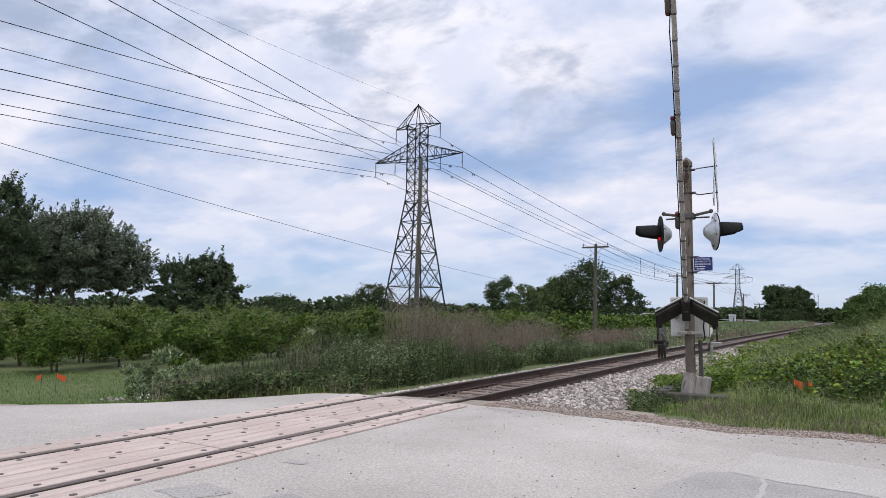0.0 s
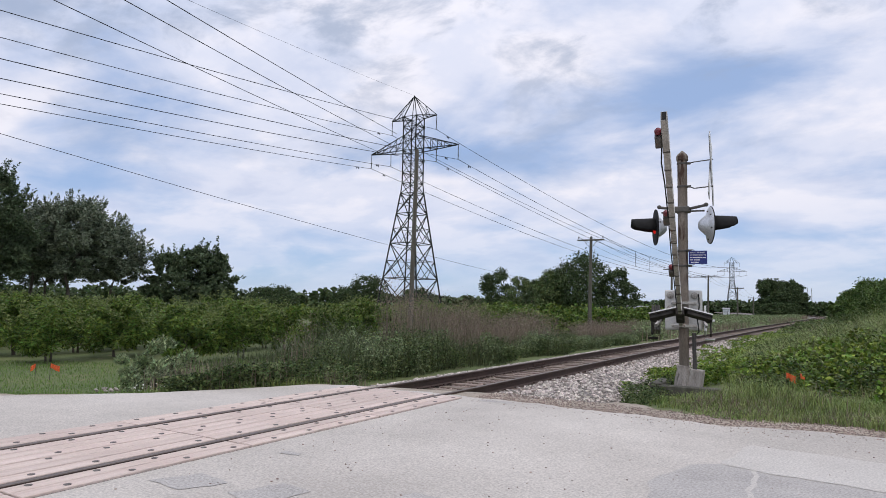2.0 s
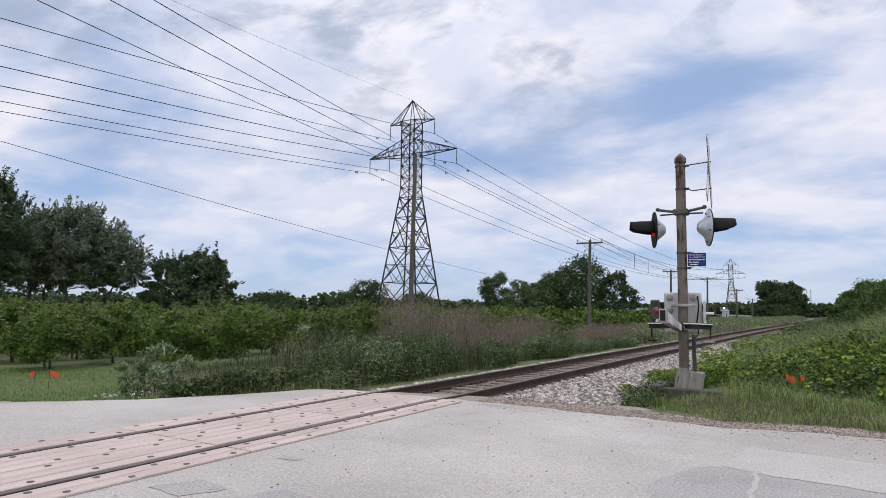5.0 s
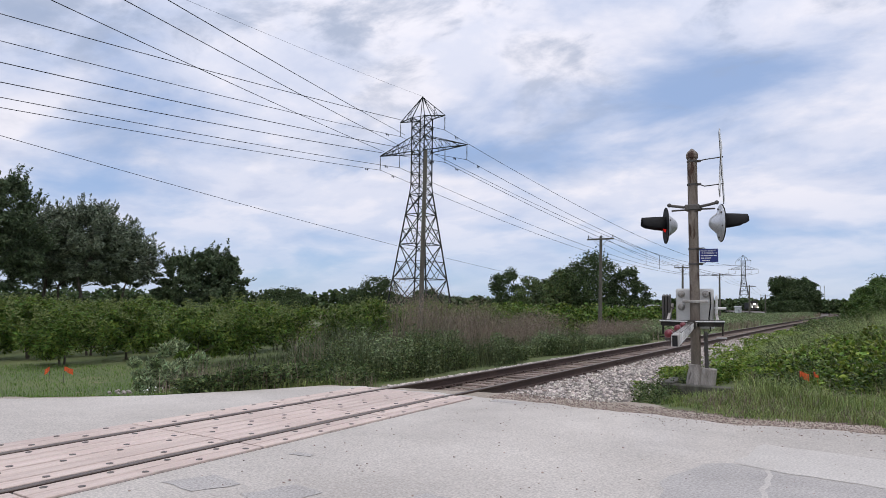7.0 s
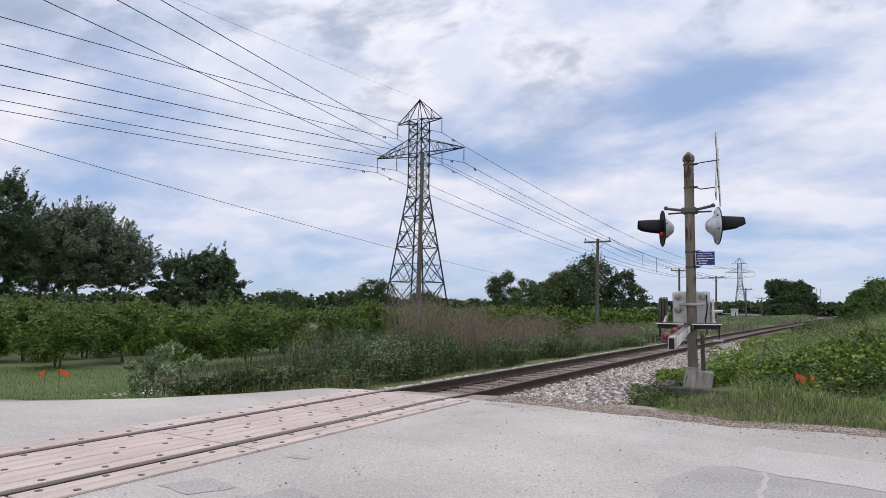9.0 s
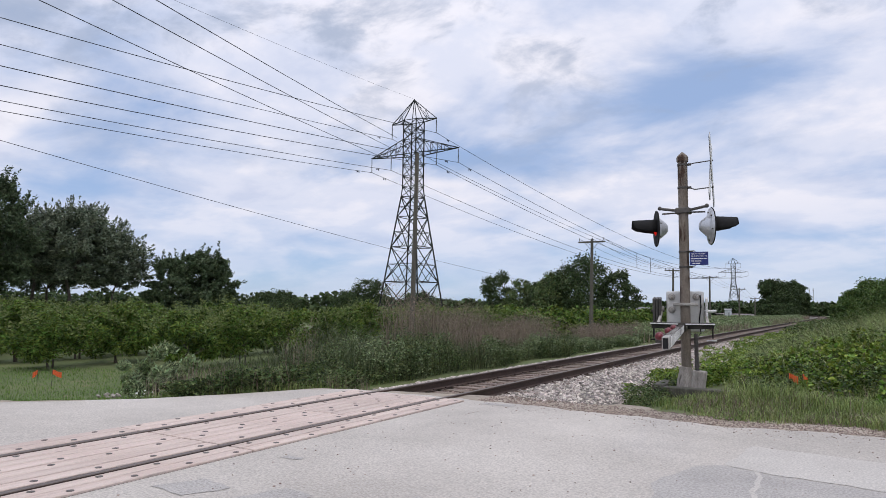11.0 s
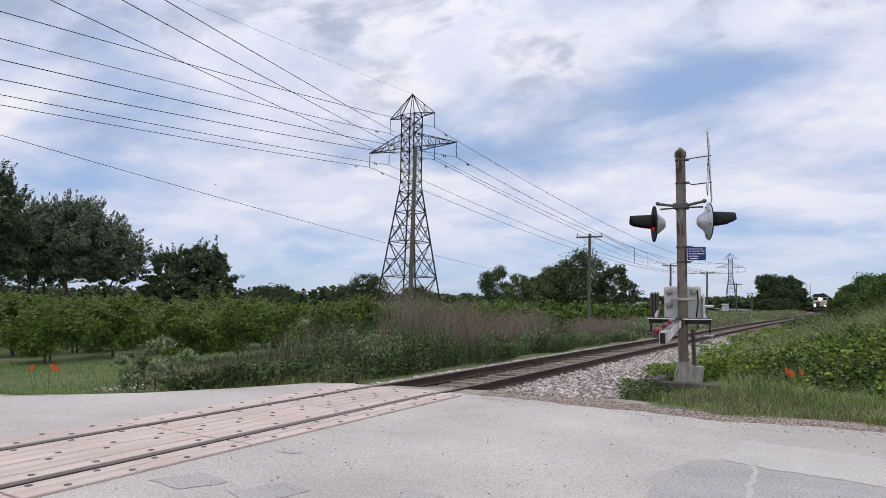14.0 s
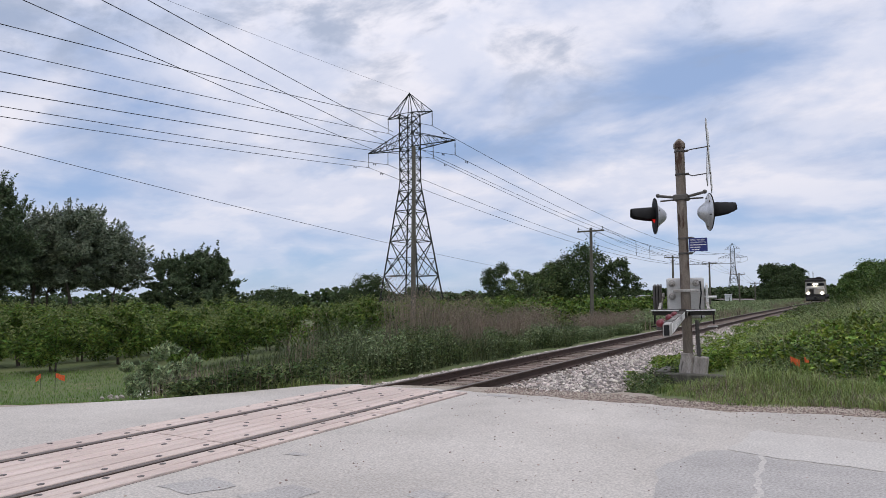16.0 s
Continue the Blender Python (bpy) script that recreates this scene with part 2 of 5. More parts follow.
leafy("grass_dry", (0.17, 0.135, 0.10), (0.27, 0.215, 0.16), 0.45)
leafy("grass_dark", (0.055, 0.075, 0.03), (0.10, 0.12, 0.055), 0.55)
# ---- mesh helpers ----
def part(name, bm, material, parent=None, label="", smooth=False):
    """Link a bmesh as one mesh object, under a thing or a part."""
    me = bpy.data.meshes.new(name)
    bm.to_mesh(me)
    bm.free()
    if smooth:
        me.shade_smooth()
    me.materials.append(material)
    ob = new(name, me)
    if parent is not None:
        ob.parent = parent
    if label:
        ob["label"] = label
    return ob


def thing(name, m, label, category, group="", kind=""):
    ob = new(name)
    ob.empty_display_size = 0.1
    ob.matrix_world = m
    return tagged(ob, label, category, group, kind)


def quads(name, verts, faces, material, parent=None, smooth=False):
    me = bpy.data.meshes.new(name)
    me.from_pydata(np.asarray(verts, dtype=float).reshape(-1, 3).tolist(), [], np.asarray(faces).tolist())
    me.update()
    if smooth:
        me.shade_smooth()
    me.materials.append(material)
    ob = new(name, me)
    if parent is not None:
        ob.parent = parent
    return ob


def box(bm, size, m=Matrix(), bevel=0.0, segments=1):
    r = bmesh.ops.create_cube(bm, size=1.0, matrix=m @ Matrix.Diagonal((*size, 1)))
    if bevel:
        edges = list({e for v in r["verts"] for e in v.link_edges})
        bmesh.ops.bevel(bm, geom=edges, offset=bevel, segments=segments, affect="EDGES", profile=0.6)
    return bm


def rod(bm, a, b, r1, r2=None, n=8, caps=True):
    """A round bar from a to b."""
    a, b = Vector(a), Vector(b)
    d = b - a
    m = Matrix.Translation((a + b) / 2) @ d.to_track_quat("Z", "Y").to_matrix().to_4x4()
    bmesh.ops.create_cone(bm, cap_ends=caps, segments=n, radius1=r1, radius2=r1 if r2 is None else r2, depth=d.length, matrix=m)
    return bm


def angle_bar(bm, a, b, w):
    """A square steel bar from a to b."""
    a, b = Vector(a), Vector(b)
    d = b - a
    m = Matrix.Translation((a + b) / 2) @ d.to_track_quat("Z", "Y").to_matrix().to_4x4() @ Matrix.Diagonal((w, w, d.length, 1))
    bmesh.ops.create_cube(bm, size=1.0, matrix=m)
    return bm


def lathe(bm, profile, m=Matrix(), n=24):
    """Turn a profile of (radius, height) round the z axis."""
    rings = []
    for r, z in profile:
        rings.append([bm.verts.new(m @ Vector((r * math.cos(2 * math.pi * i / n), r * math.sin(2 * math.pi * i / n), z))) for i in range(n)])
    for a, b in zip(rings, rings[1:]):
        for i in range(n):
            bm.faces.new((a[i], a[(i + 1) % n], b[(i + 1) % n], b[i]))
    if profile[0][0] > 1e-4:
        bm.faces.new(rings[0][::-1])
    if profile[-1][0] > 1e-4:
        bm.faces.new(rings[-1])
    return bm


def sweep(name, points, radius, material, parent=None, sides=5):
    """A thin round wire or pipe through the points."""
    pts = np.asarray(points, dtype=float)
    d = np.gradient(pts, axis=0)
    d /= np.linalg.norm(d, axis=1)[:, None]
    up = np.tile([0.0, 0.0, 1.0], (len(pts), 1))
    up[np.abs(d[:, 2]) > 0.95] = (1, 0, 0)
    u = np.cross(d, up)
    u /= np.linalg.norm(u, axis=1)[:, None]
    v = np.cross(u, d)
    an = np.arange(sides) * 2 * np.pi / sides
    rad = np.broadcast_to(np.asarray(radius, dtype=float), (len(pts),))
    ring = pts[:, None, :] + rad[:, None, None] * (np.cos(an)[None, :, None] * u[:, None, :] + np.sin(an)[None, :, None] * v[:, None, :])
    n = len(pts)
    faces = [(i * sides + k, i * sides + (k + 1) % sides, (i + 1) * sides + (k + 1) % sides, (i + 1) * sides + k)
             for i in range(n - 1) for k in range(sides)]
    return quads(name, ring, faces, material, parent, True)


def smoothstep(a, b, x):
    t = np.clip((np.asarray(x, dtype=float) - a) / (b - a), 0, 1)
    return t * t * (3 - 2 * t)


# the track's centre line runs along +y and bends gently
TRACK_Y = (-60, 15, 40, 60, 80, 100, 130, 160, 185, 200, 216, 240, 300, 350, 450, 700)
TRACK_X = (0, 0, 0.3, 0.8, 1.6, 2.6, 3.95, 4.5, 4.6, 3.9, 1.3, -5, -22, -37, -68, -145)


def track_z(y):
    """The line climbs a little as it goes."""
    return np.interp(y, (-60, 45, 80, 130, 200, 700), (0, 0, 0.1, 0.36, 0.5, 0.5))


def track_x(y):
    y = np.asarray(y, dtype=float)
    return sum(np.interp(y + k, TRACK_Y, TRACK_X) for k in (-12, -6, 0, 6, 12)) / 5


# the road's edge beyond the crossing: y as a function of x
EDGE_X = (-90, -40, -14, -8, -5.2, -4.56, -3.6, -2.9, -2.2, -1.4, 1.2, 3.9, 5.5, 7.2, 60)
EDGE_Y = (-22, -8, 0.5, 3.6, 5.64, 6.2, 7.2, 8.4, 9.9, 10.55, 10.65, 10.5, 10.35, 10.7, 11.5)


def road_edge(x):
    return np.interp(x, EDGE_X, EDGE_Y)


def ground_z(x, y):
    x, y = np.asarray(x, dtype=float), np.asarray(y, dtype=float)
    off = x - track_x(y)
    base = -0.45 - 0.2 * smoothstep(6, 11, -off)
    base = np.where(off > 0, -0.42 + 0.42 * smoothstep(2.6, 5.5, off) * (1 - smoothstep(30, 60, y)), base)
    d = y - road_edge(x)
    z = -0.09 + smoothstep(0.3, 3.5, d) * (base + 0.09)
    far = np.hypot(x, y)
    return z + 0.03 * np.sin(x * 0.9 + 1.3) * np.sin(y * 0.7) * smoothstep(1, 5, d) - 0.5 * smoothstep(150, 400, far) + track_z(y) * (1 - smoothstep(8, 30, np.abs(off)))
# ---- ground, road and track ----
def build_ground():
    def axis(lo, hi, step, outer):
        inner = np.arange(lo, hi + 1e-6, step)
        return np.concatenate([-np.array(outer[::-1]) + lo, inner, np.array(outer) + hi])
    far = [3, 8, 16, 30, 60, 120, 250, 500, 1000, 2000, 4000]
    xs, ys = axis(-30, 24, 0.6, far), axis(-6, 60, 0.6, far)
    X, Y = np.meshgrid(xs, ys, indexing="ij")
    Z = ground_z(X, Y)
    n, k = X.shape
    i, j = np.meshgrid(np.arange(n - 1), np.arange(k - 1), indexing="ij")
    a = i * k + j
    faces = np.stack([a, a + k, a + k + 1, a + 1], -1).reshape(-1, 4)
    ob = quads("ground", np.stack([X, Y, Z], -1), faces, M["earth"], smooth=True)
    tagged(ob, "rough grassy ground reaching to the horizon", "ground", kind="structure")


def strip(name, xs, y0, y1, z, material, label, category, parent=None):
    """A level sheet with depth between two edges given as functions of x."""
    bm = bmesh.new()
    top = [(bm.verts.new((x, y0(x), z)), bm.verts.new((x, y1(x), z))) for x in xs]
    low = [(bm.verts.new((x, y0(x), z - 0.05)), bm.verts.new((x, y1(x) + 0.05, z - 0.05))) for x in xs]
    for (a, b), (c, d) in zip(top, top[1:]):
        bm.faces.new((a, c, d, b))
    for (a, b), (c, d), (e, f), (g, h) in zip(top, top[1:], low, low[1:]):
        bm.faces.new((b, d, h, f))
        bm.faces.new((c, a, e, g))
    ob = part(name, bm, material, parent)
    return tagged(ob, label, category, kind="structure")


def wobble(x, s=1.0):
    return 0.05 * math.sin(x * 3.1 * s + 0.4) + 0.035 * math.sin(x * 7.7 * s) + 0.02 * math.sin(x * 17.3 * s + 2)


def build_road():
    xs = [-90, -60, -40, -25] + list(np.arange(-14, 14, 0.12)) + [18, 30, 60]
    strip("road", xs, lambda x: road_edge(x) - 34, lambda x: float(road_edge(x)) + wobble(x), -0.03, M["road"],
          "worn pale grey asphalt road over the level crossing", "road")
    strip("road_shoulder", [x for x in xs if -1.0 > x or x > 1.4], lambda x: float(road_edge(x)) - 0.2,
          lambda x: float(road_edge(x)) + (0.75 + 0.4 * math.exp(-((x - 4.0) / 0.65) ** 2) if x > 1.4 else 0.22) + 2.2 * wobble(x, 0.7), -0.042, M["shoulder"],
          "gravelly dirt shoulder along the road", "road shoulder")

    def blob(name, outline, material, label, z=-0.0255):
        bm = bmesh.new()
        pts = []
        for (x0, y0), (x1, y1) in zip(outline, outline[1:] + outline[:1]):
            n = max(2, int(math.hypot(x1 - x0, y1 - y0) / 0.12))
            for i in range(n):
                x, y = x0 + (x1 - x0) * i / n, y0 + (y1 - y0) * i / n
                pts.append(bm.verts.new((x + 0.35 * wobble(y * 2), y + 0.35 * wobble(x * 2 + 1), z)))
        bm.faces.new(pts)
        bmesh.ops.triangulate(bm, faces=bm.faces[:])
        bmesh.ops.recalc_face_normals(bm, faces=bm.faces[:])
        if sum(f.normal.z for f in bm.faces) < 0:
            bmesh.ops.reverse_faces(bm, faces=bm.faces[:])
        tagged(part(name, bm, material), label, "road patch", "road repairs", "structure")

    def fromhit(x, y):
        return (6.935 + (x - 7.1) * 0.955, y * 0.955)

    blob("road_patch", [fromhit(*p) for p in ((5.45, 6.9), (5.66, 7.85), (5.98, 8.1), (6.6, 7.9), (7.4, 7.8), (9.5, 7.6), (9.5, 5.5), (5.75, 5.6))], M["patch"],
         "darker grey asphalt repair patch in the road")
    blob("road_patch", [fromhit(*p) for p in ((5.96, 8.14), (6.12, 9.47), (7.04, 9.35), (8.6, 9.2), (9.5, 8.6), (9.5, 7.64), (7.4, 7.84), (6.6, 7.94))], M["patch_pale"],
         "pale grey asphalt repair patch in the road", -0.0262)
    blob("road_seam", [fromhit(*p) for p in ((6.22, 9.3), (6.265, 9.3), (6.49, 5.7), (6.43, 5.7))], M["patch_pale"], "pale worn seam across the road patches", -0.0245)
    blob("road_patch", [fromhit(*p) for p in ((1.45, 4.1), (1.62, 4.55), (2.1, 4.5), (1.95, 4.05))], M["patch"], "small dark asphalt repair patch in the road")
    blob("road_patch", [fromhit(*p) for p in ((2.35, 4.25), (2.55, 4.75), (2.95, 4.7), (2.8, 4.1))], M["patch"], "small dark asphalt repair patch in the road")
    blob("road_patch", [fromhit(*p) for p in ((3.72, 4.95), (3.75, 5.2), (4.05, 5.2), (4.1, 4.9))], M["patch"], "small dark asphalt repair patch in the road")
    blob("road_patch", [fromhit(*p) for p in ((1.55, 5.62), (1.6, 5.75), (1.85, 5.8), (1.85, 5.7))], M["patch"], "small dark asphalt repair patch in the road")
    blob("road_patch", [fromhit(*p) for p in ((1.5, 10.7), (1.5, 10.9), (2.1, 10.95), (2.1, 10.75))], M["patch"], "small dark asphalt repair patch in the road")


GAUGE = 0.7525          # from the centre line to the middle of each rail head
CROSS_END = 10.35       # where the crossing panels stop


def rail_mesh(side, y0, y1, step):
    """A flat-bottomed rail swept along the track."""
    half = [(0.0, 0.0), (0.030, 0.0), (0.036, -0.008), (0.036, -0.036), (0.010, -0.048), (0.009, -0.145), (0.03, -0.157), (0.07, -0.166), (0.07, -0.176)]
    prof = half + [(-x, z) for x, z in half[::-1][:-1]]
    ys = np.arange(y0, y1 + step / 2, step)
    x = track_x(ys) + side * GAUGE
    k = len(prof)
    v = [(xx + px, yy, pz + zz) for xx, yy, zz in zip(x, ys, track_z(ys)) for px, pz in prof]
    f = [(i * k + j, (i + 1) * k + j, (i + 1) * k + (j + 1) % k, i * k + (j + 1) % k) for i in range(len(ys) - 1) for j in range(k)]
    return v, f, k


def build_track():
    track = thing("railway_track", Matrix(), "single railway track of rusty rails on timber ties and pale ballast", "railway track", kind="structure")
    for side in (-1, 1):
        v, f, k = rail_mesh(side, -14, 620, 2.0)
        ob = quads("rail", v, f, M["rail"], track)
        ob.data.materials.append(M["railtop"])
        for i, poly in enumerate(ob.data.polygons):
            if i % k in (0, 1, k - 1, k - 2):
                poly.material_index = 1
        ob["label"] = "rusty steel rail with a worn head"
        # spliced joint bars where rail lengths meet
        for y in (19.5 + side, 31.4 + side):
            bm = bmesh.new()
            for s in (-1, 1):
                box(bm, (0.022, 0.9, 0.085), Matrix.Translation((track_x(y) + side * GAUGE + s * 0.022, y, -0.095)), 0.005)
                for d in (-0.36, -0.22, -0.08, 0.08, 0.22, 0.36):
                    rod(bm, (track_x(y) + side * GAUGE + s * 0.03, y + d, -0.095), (track_x(y) + side * GAUGE + s * 0.055, y + d, -0.095), 0.016, n=6)
            part("joint_bar", bm, M["rail"], track)
    # ballast bed
    ys = np.concatenate([np.arange(10.3, 60, 0.5), np.arange(60, 640, 5)])
    prof = [(-3.3, -0.62), (-2.0, -0.26), (-1.3, -0.23), (0, -0.245), (1.3, -0.23), (2.0, -0.25), (3.4, -0.52)]
    v = []
    for y in ys:
        for x, z in prof:
            v.append((track_x(y) + x + 0.12 * math.sin(y * 1.7 + x) * (abs(x) > 1.5), y, z + track_z(y) + 0.012 * math.sin(y * 5 + x * 9)))
    k = len(prof)
    f = [(i * k + j, i * k + j + 1, (i + 1) * k + j + 1, (i + 1) * k + j) for i in range(len(ys) - 1) for j in range(k - 1)]
    ob = quads("ballast_bed", v, f, M["stone_bed"], track)
    ob["label"] = "bed of pale crushed stone"
    # timber ties
    bm = box(bmesh.new(), (2.6, 0.225, 0.17), Matrix.Translation((0, 0, -0.27)), 0.012)
    tie = part("tie", bm, M["tie"], track, "weathered timber tie")
    tie.location = (0, 10.75, 0)
    rng = random.Random(4)
    y, count = 11.27, 0
    while y < 120:
        o = tie.copy()
        scene.collection.objects.link(o)
        o.location = (track_x(y) + rng.uniform(-0.05, 0.05), y, track_z(y) + rng.uniform(-0.012, 0.012))
        o.rotation_euler = (0, 0, rng.uniform(-0.02, 0.02))
        y += 0.52 + rng.uniform(-0.03, 0.03)
    bm = bmesh.new()
    while y < 300:
        box(bm, (2.6, 0.225, 0.17), Matrix.Translation((track_x(y), y, track_z(y) - 0.27)))
        y += 0.52
    far = part("far_ties", bm, M["tie"], track, "weathered timber ties")
    far["kind"] = "stuff"
    # spikes and tie plates near the road
    bm = bmesh.new()
    for side in (-1, 1):
        box(bm, (0.3, 0.17, 0.012), Matrix.Translation((side * GAUGE, 0, -0.179)))
        for s in (-1, 1):
            box(bm, (0.04, 0.03, 0.03), Matrix.Translation((side * GAUGE + s * 0.088, s * 0.05, -0.165)))
    plate = part("tie_plate", bm, M["rail"], track)
    plate.location = (0, 10.75, 0)
    for t in [o for o in track.children if o.name.startswith("tie.") and o.location.y < 40]:
        o = plate.copy()
        scene.collection.objects.link(o)
        o.location = (float(track_x(t.location.y)), t.location.y, 0)


def stones(name, n, place, material, size, label):
    """Loose angular stones as one joined mesh of small rough blocks."""
    rng = np.random.default_rng(11)
    base = np.array([(-1, -1, -.6), (1, -1, -.6), (1, 1, -.6), (-1, 1, -.6), (-.7, -.6, .6), (.6, -.7, .6), (.7, .7, .6), (-.6, .6, .6)]) * 0.5
    faces = np.array([(0, 1, 5, 4), (1, 2, 6, 5), (2, 3, 7, 6), (3, 0, 4, 7), (4, 5, 6, 7)])
    p = place(rng, n)
    n = len(p)
    v = base[None] * rng.uniform(0.6, 1.35, (n, 1, 3)) + rng.uniform(-0.14, 0.14, (n, 8, 3))
    v *= (size * rng.uniform(0.6, 1.4, n))[:, None, None]
    a, b = rng.uniform(0, 6.28, n), rng.uniform(-0.7, 0.7, n)
    ca, sa, cb, sb = np.cos(a)[:, None], np.sin(a)[:, None], np.cos(b)[:, None], np.sin(b)[:, None]
    x, y, z = v[..., 0], v[..., 1] * cb - v[..., 2] * sb, v[..., 1] * sb + v[..., 2] * cb
    v = np.stack([x * ca - y * sa, x * sa + y * ca, z], -1) + p[:, None, :]
    f = faces[None] + (np.arange(n) * 8)[:, None, None]
    ob = quads(name, v, f.reshape(-1, 4), material)
    return tagged(ob, label, "ballast", kind="stuff")


def build_stones():
    px = (-3.3, -2.0, -1.3, 0, 1.3, 2.0, 3.4)
    pz = (-0.60, -0.26, -0.21, -0.215, -0.21, -0.25, -0.5)

    def shoulder(rng, n):
        y = 10.6 + 40 * rng.random(n) ** 1.9
        off = np.where(rng.random(n) < 0.56, rng.uniform(0.82, 3.3, n), -rng.uniform(0.82, 3.2, n))
        x = track_x(y) + off
        return np.stack([x, y, np.interp(off, px, pz) + rng.uniform(0, 0.025, n)], -1)

    def middle(rng, n):
        y = 10.6 + 35 * rng.random(n) ** 1.7
        off = rng.uniform(-0.68, 0.68, n)
        return np.stack([track_x(y) + off, y, np.full(n, -0.232) + rng.uniform(-0.015, 0.02, n)], -1)

    stones("ballast_stones", 23000, shoulder, M["stone"], 0.062, "loose pale grey crushed stones beside the rails")
    def grit(rng, n):
        x, y = rng.uniform(1.4, 9.5, n), 3.0 + 7.3 * rng.random(n)
        edge = rng.random(n) < 0.45
        y = np.where(edge, road_edge(x) - 0.05 - np.abs(rng.normal(0, 0.35, n)), y)
        return np.stack([x, y, np.full(n, -0.027)], -1)

    tagged(stones("road_grit", 480, grit, M["stone_brown"], 0.014, "scattered gravel chips on the asphalt"), category="gravel")
    def verge_gravel(rng, n):
        x = rng.uniform(1.3, 11, n)
        return np.stack([x, road_edge(x) + 0.05 + 0.85 * rng.random(n) ** 1.4, np.full(n, -0.04)], -1)

    tagged(stones("shoulder_gravel", 5000, verge_gravel, M["stone_brown"], 0.02, "loose brownish gravel on the dirt shoulder"), category="gravel")
    stones("ballast_stones_between_rails", 6000, middle, M["stone_brown"], 0.05, "rust-stained crushed stones between the rails")


def build_crossing():
    cr = thing("crossing_surface", Matrix(), "bolted timber crossing panels between and beside the rails", "level crossing", kind="structure")
    bolt_bm = bmesh.new()
    rod(bolt_bm, (0, 0, 0.0), (0, 0, 0.004), 0.034, n=10)
    bolt_me = None
    rng = random.Random(8)
    # each row: from, to (metres from the centre line), planks in it
    rows = [(-1.27, -0.83, 2), (-0.665, -0.005, 3), (0.005, 0.665, 3), (0.83, 1.24, 2)]
    L = 2.46
    for r, (x0, x1, n) in enumerate(rows):
        w = (x1 - x0) / n
        for k in range(0, 6):
            yb = CROSS_END - (k + 1) * L
            for i in range(n):
                bm = box(bmesh.new(), (w - 0.018, L - 0.03, 0.1), Matrix(), 0.006)
                pl = part("plank", bm, M["panel"], cr)
                pl.location = (x0 + w * (i + 0.5), yb + L / 2, -0.052 - rng.uniform(0, 0.004))
                pl.rotation_euler = (0, rng.uniform(-0.004, 0.004), rng.uniform(-0.0015, 0.0015))
                if k > 3:
                    continue
                if n == 3 and i == 1:
                    continue
                for q in range(4):
                    y = L * (-0.5 + (q + 0.5) / 4) + (0.12 if i else -0.08)
                    if bolt_me is None:
                        b = part("bolt", bolt_bm, M["bolt"], pl)
                        bolt_me = b.data
                    else:
                        b = new("bolt", bolt_me)
                        b.parent = pl
                    b.location = (0.02 if i else -0.02, y, 0.0505)
    # near-black sheet added below so the open plank joints look shaded
    bm = box(bmesh.new(), (2.5, 24, 0.02), Matrix.Translation((-0.015, CROSS_END - 12.05, -0.0385)))
    part("panel_bed", bm, M["gap"], cr, "near-black sheet that gives the plank joints their shade")
    # dark flangeways beside the rails
    # flangeways beside the rails: near-black strips stand for the shade down in them
    for x0, x1 in ((-0.83, -0.79), (-0.715, -0.665), (0.665, 0.715), (0.79, 0.83)):
        bm = box(bmesh.new(), (x1 - x0, 22, 0.02), Matrix.Translation(((x0 + x1) / 2, CROSS_END - 11, -0.0345)))
        part("flangeway", bm, M["gap"], cr, "gap beside the rail, painted near-black for its shade")


build_ground()
build_road()
build_track()
build_stones()
build_crossing()
# ---- level crossing signal ----
MAST = (4.2, 14.6)


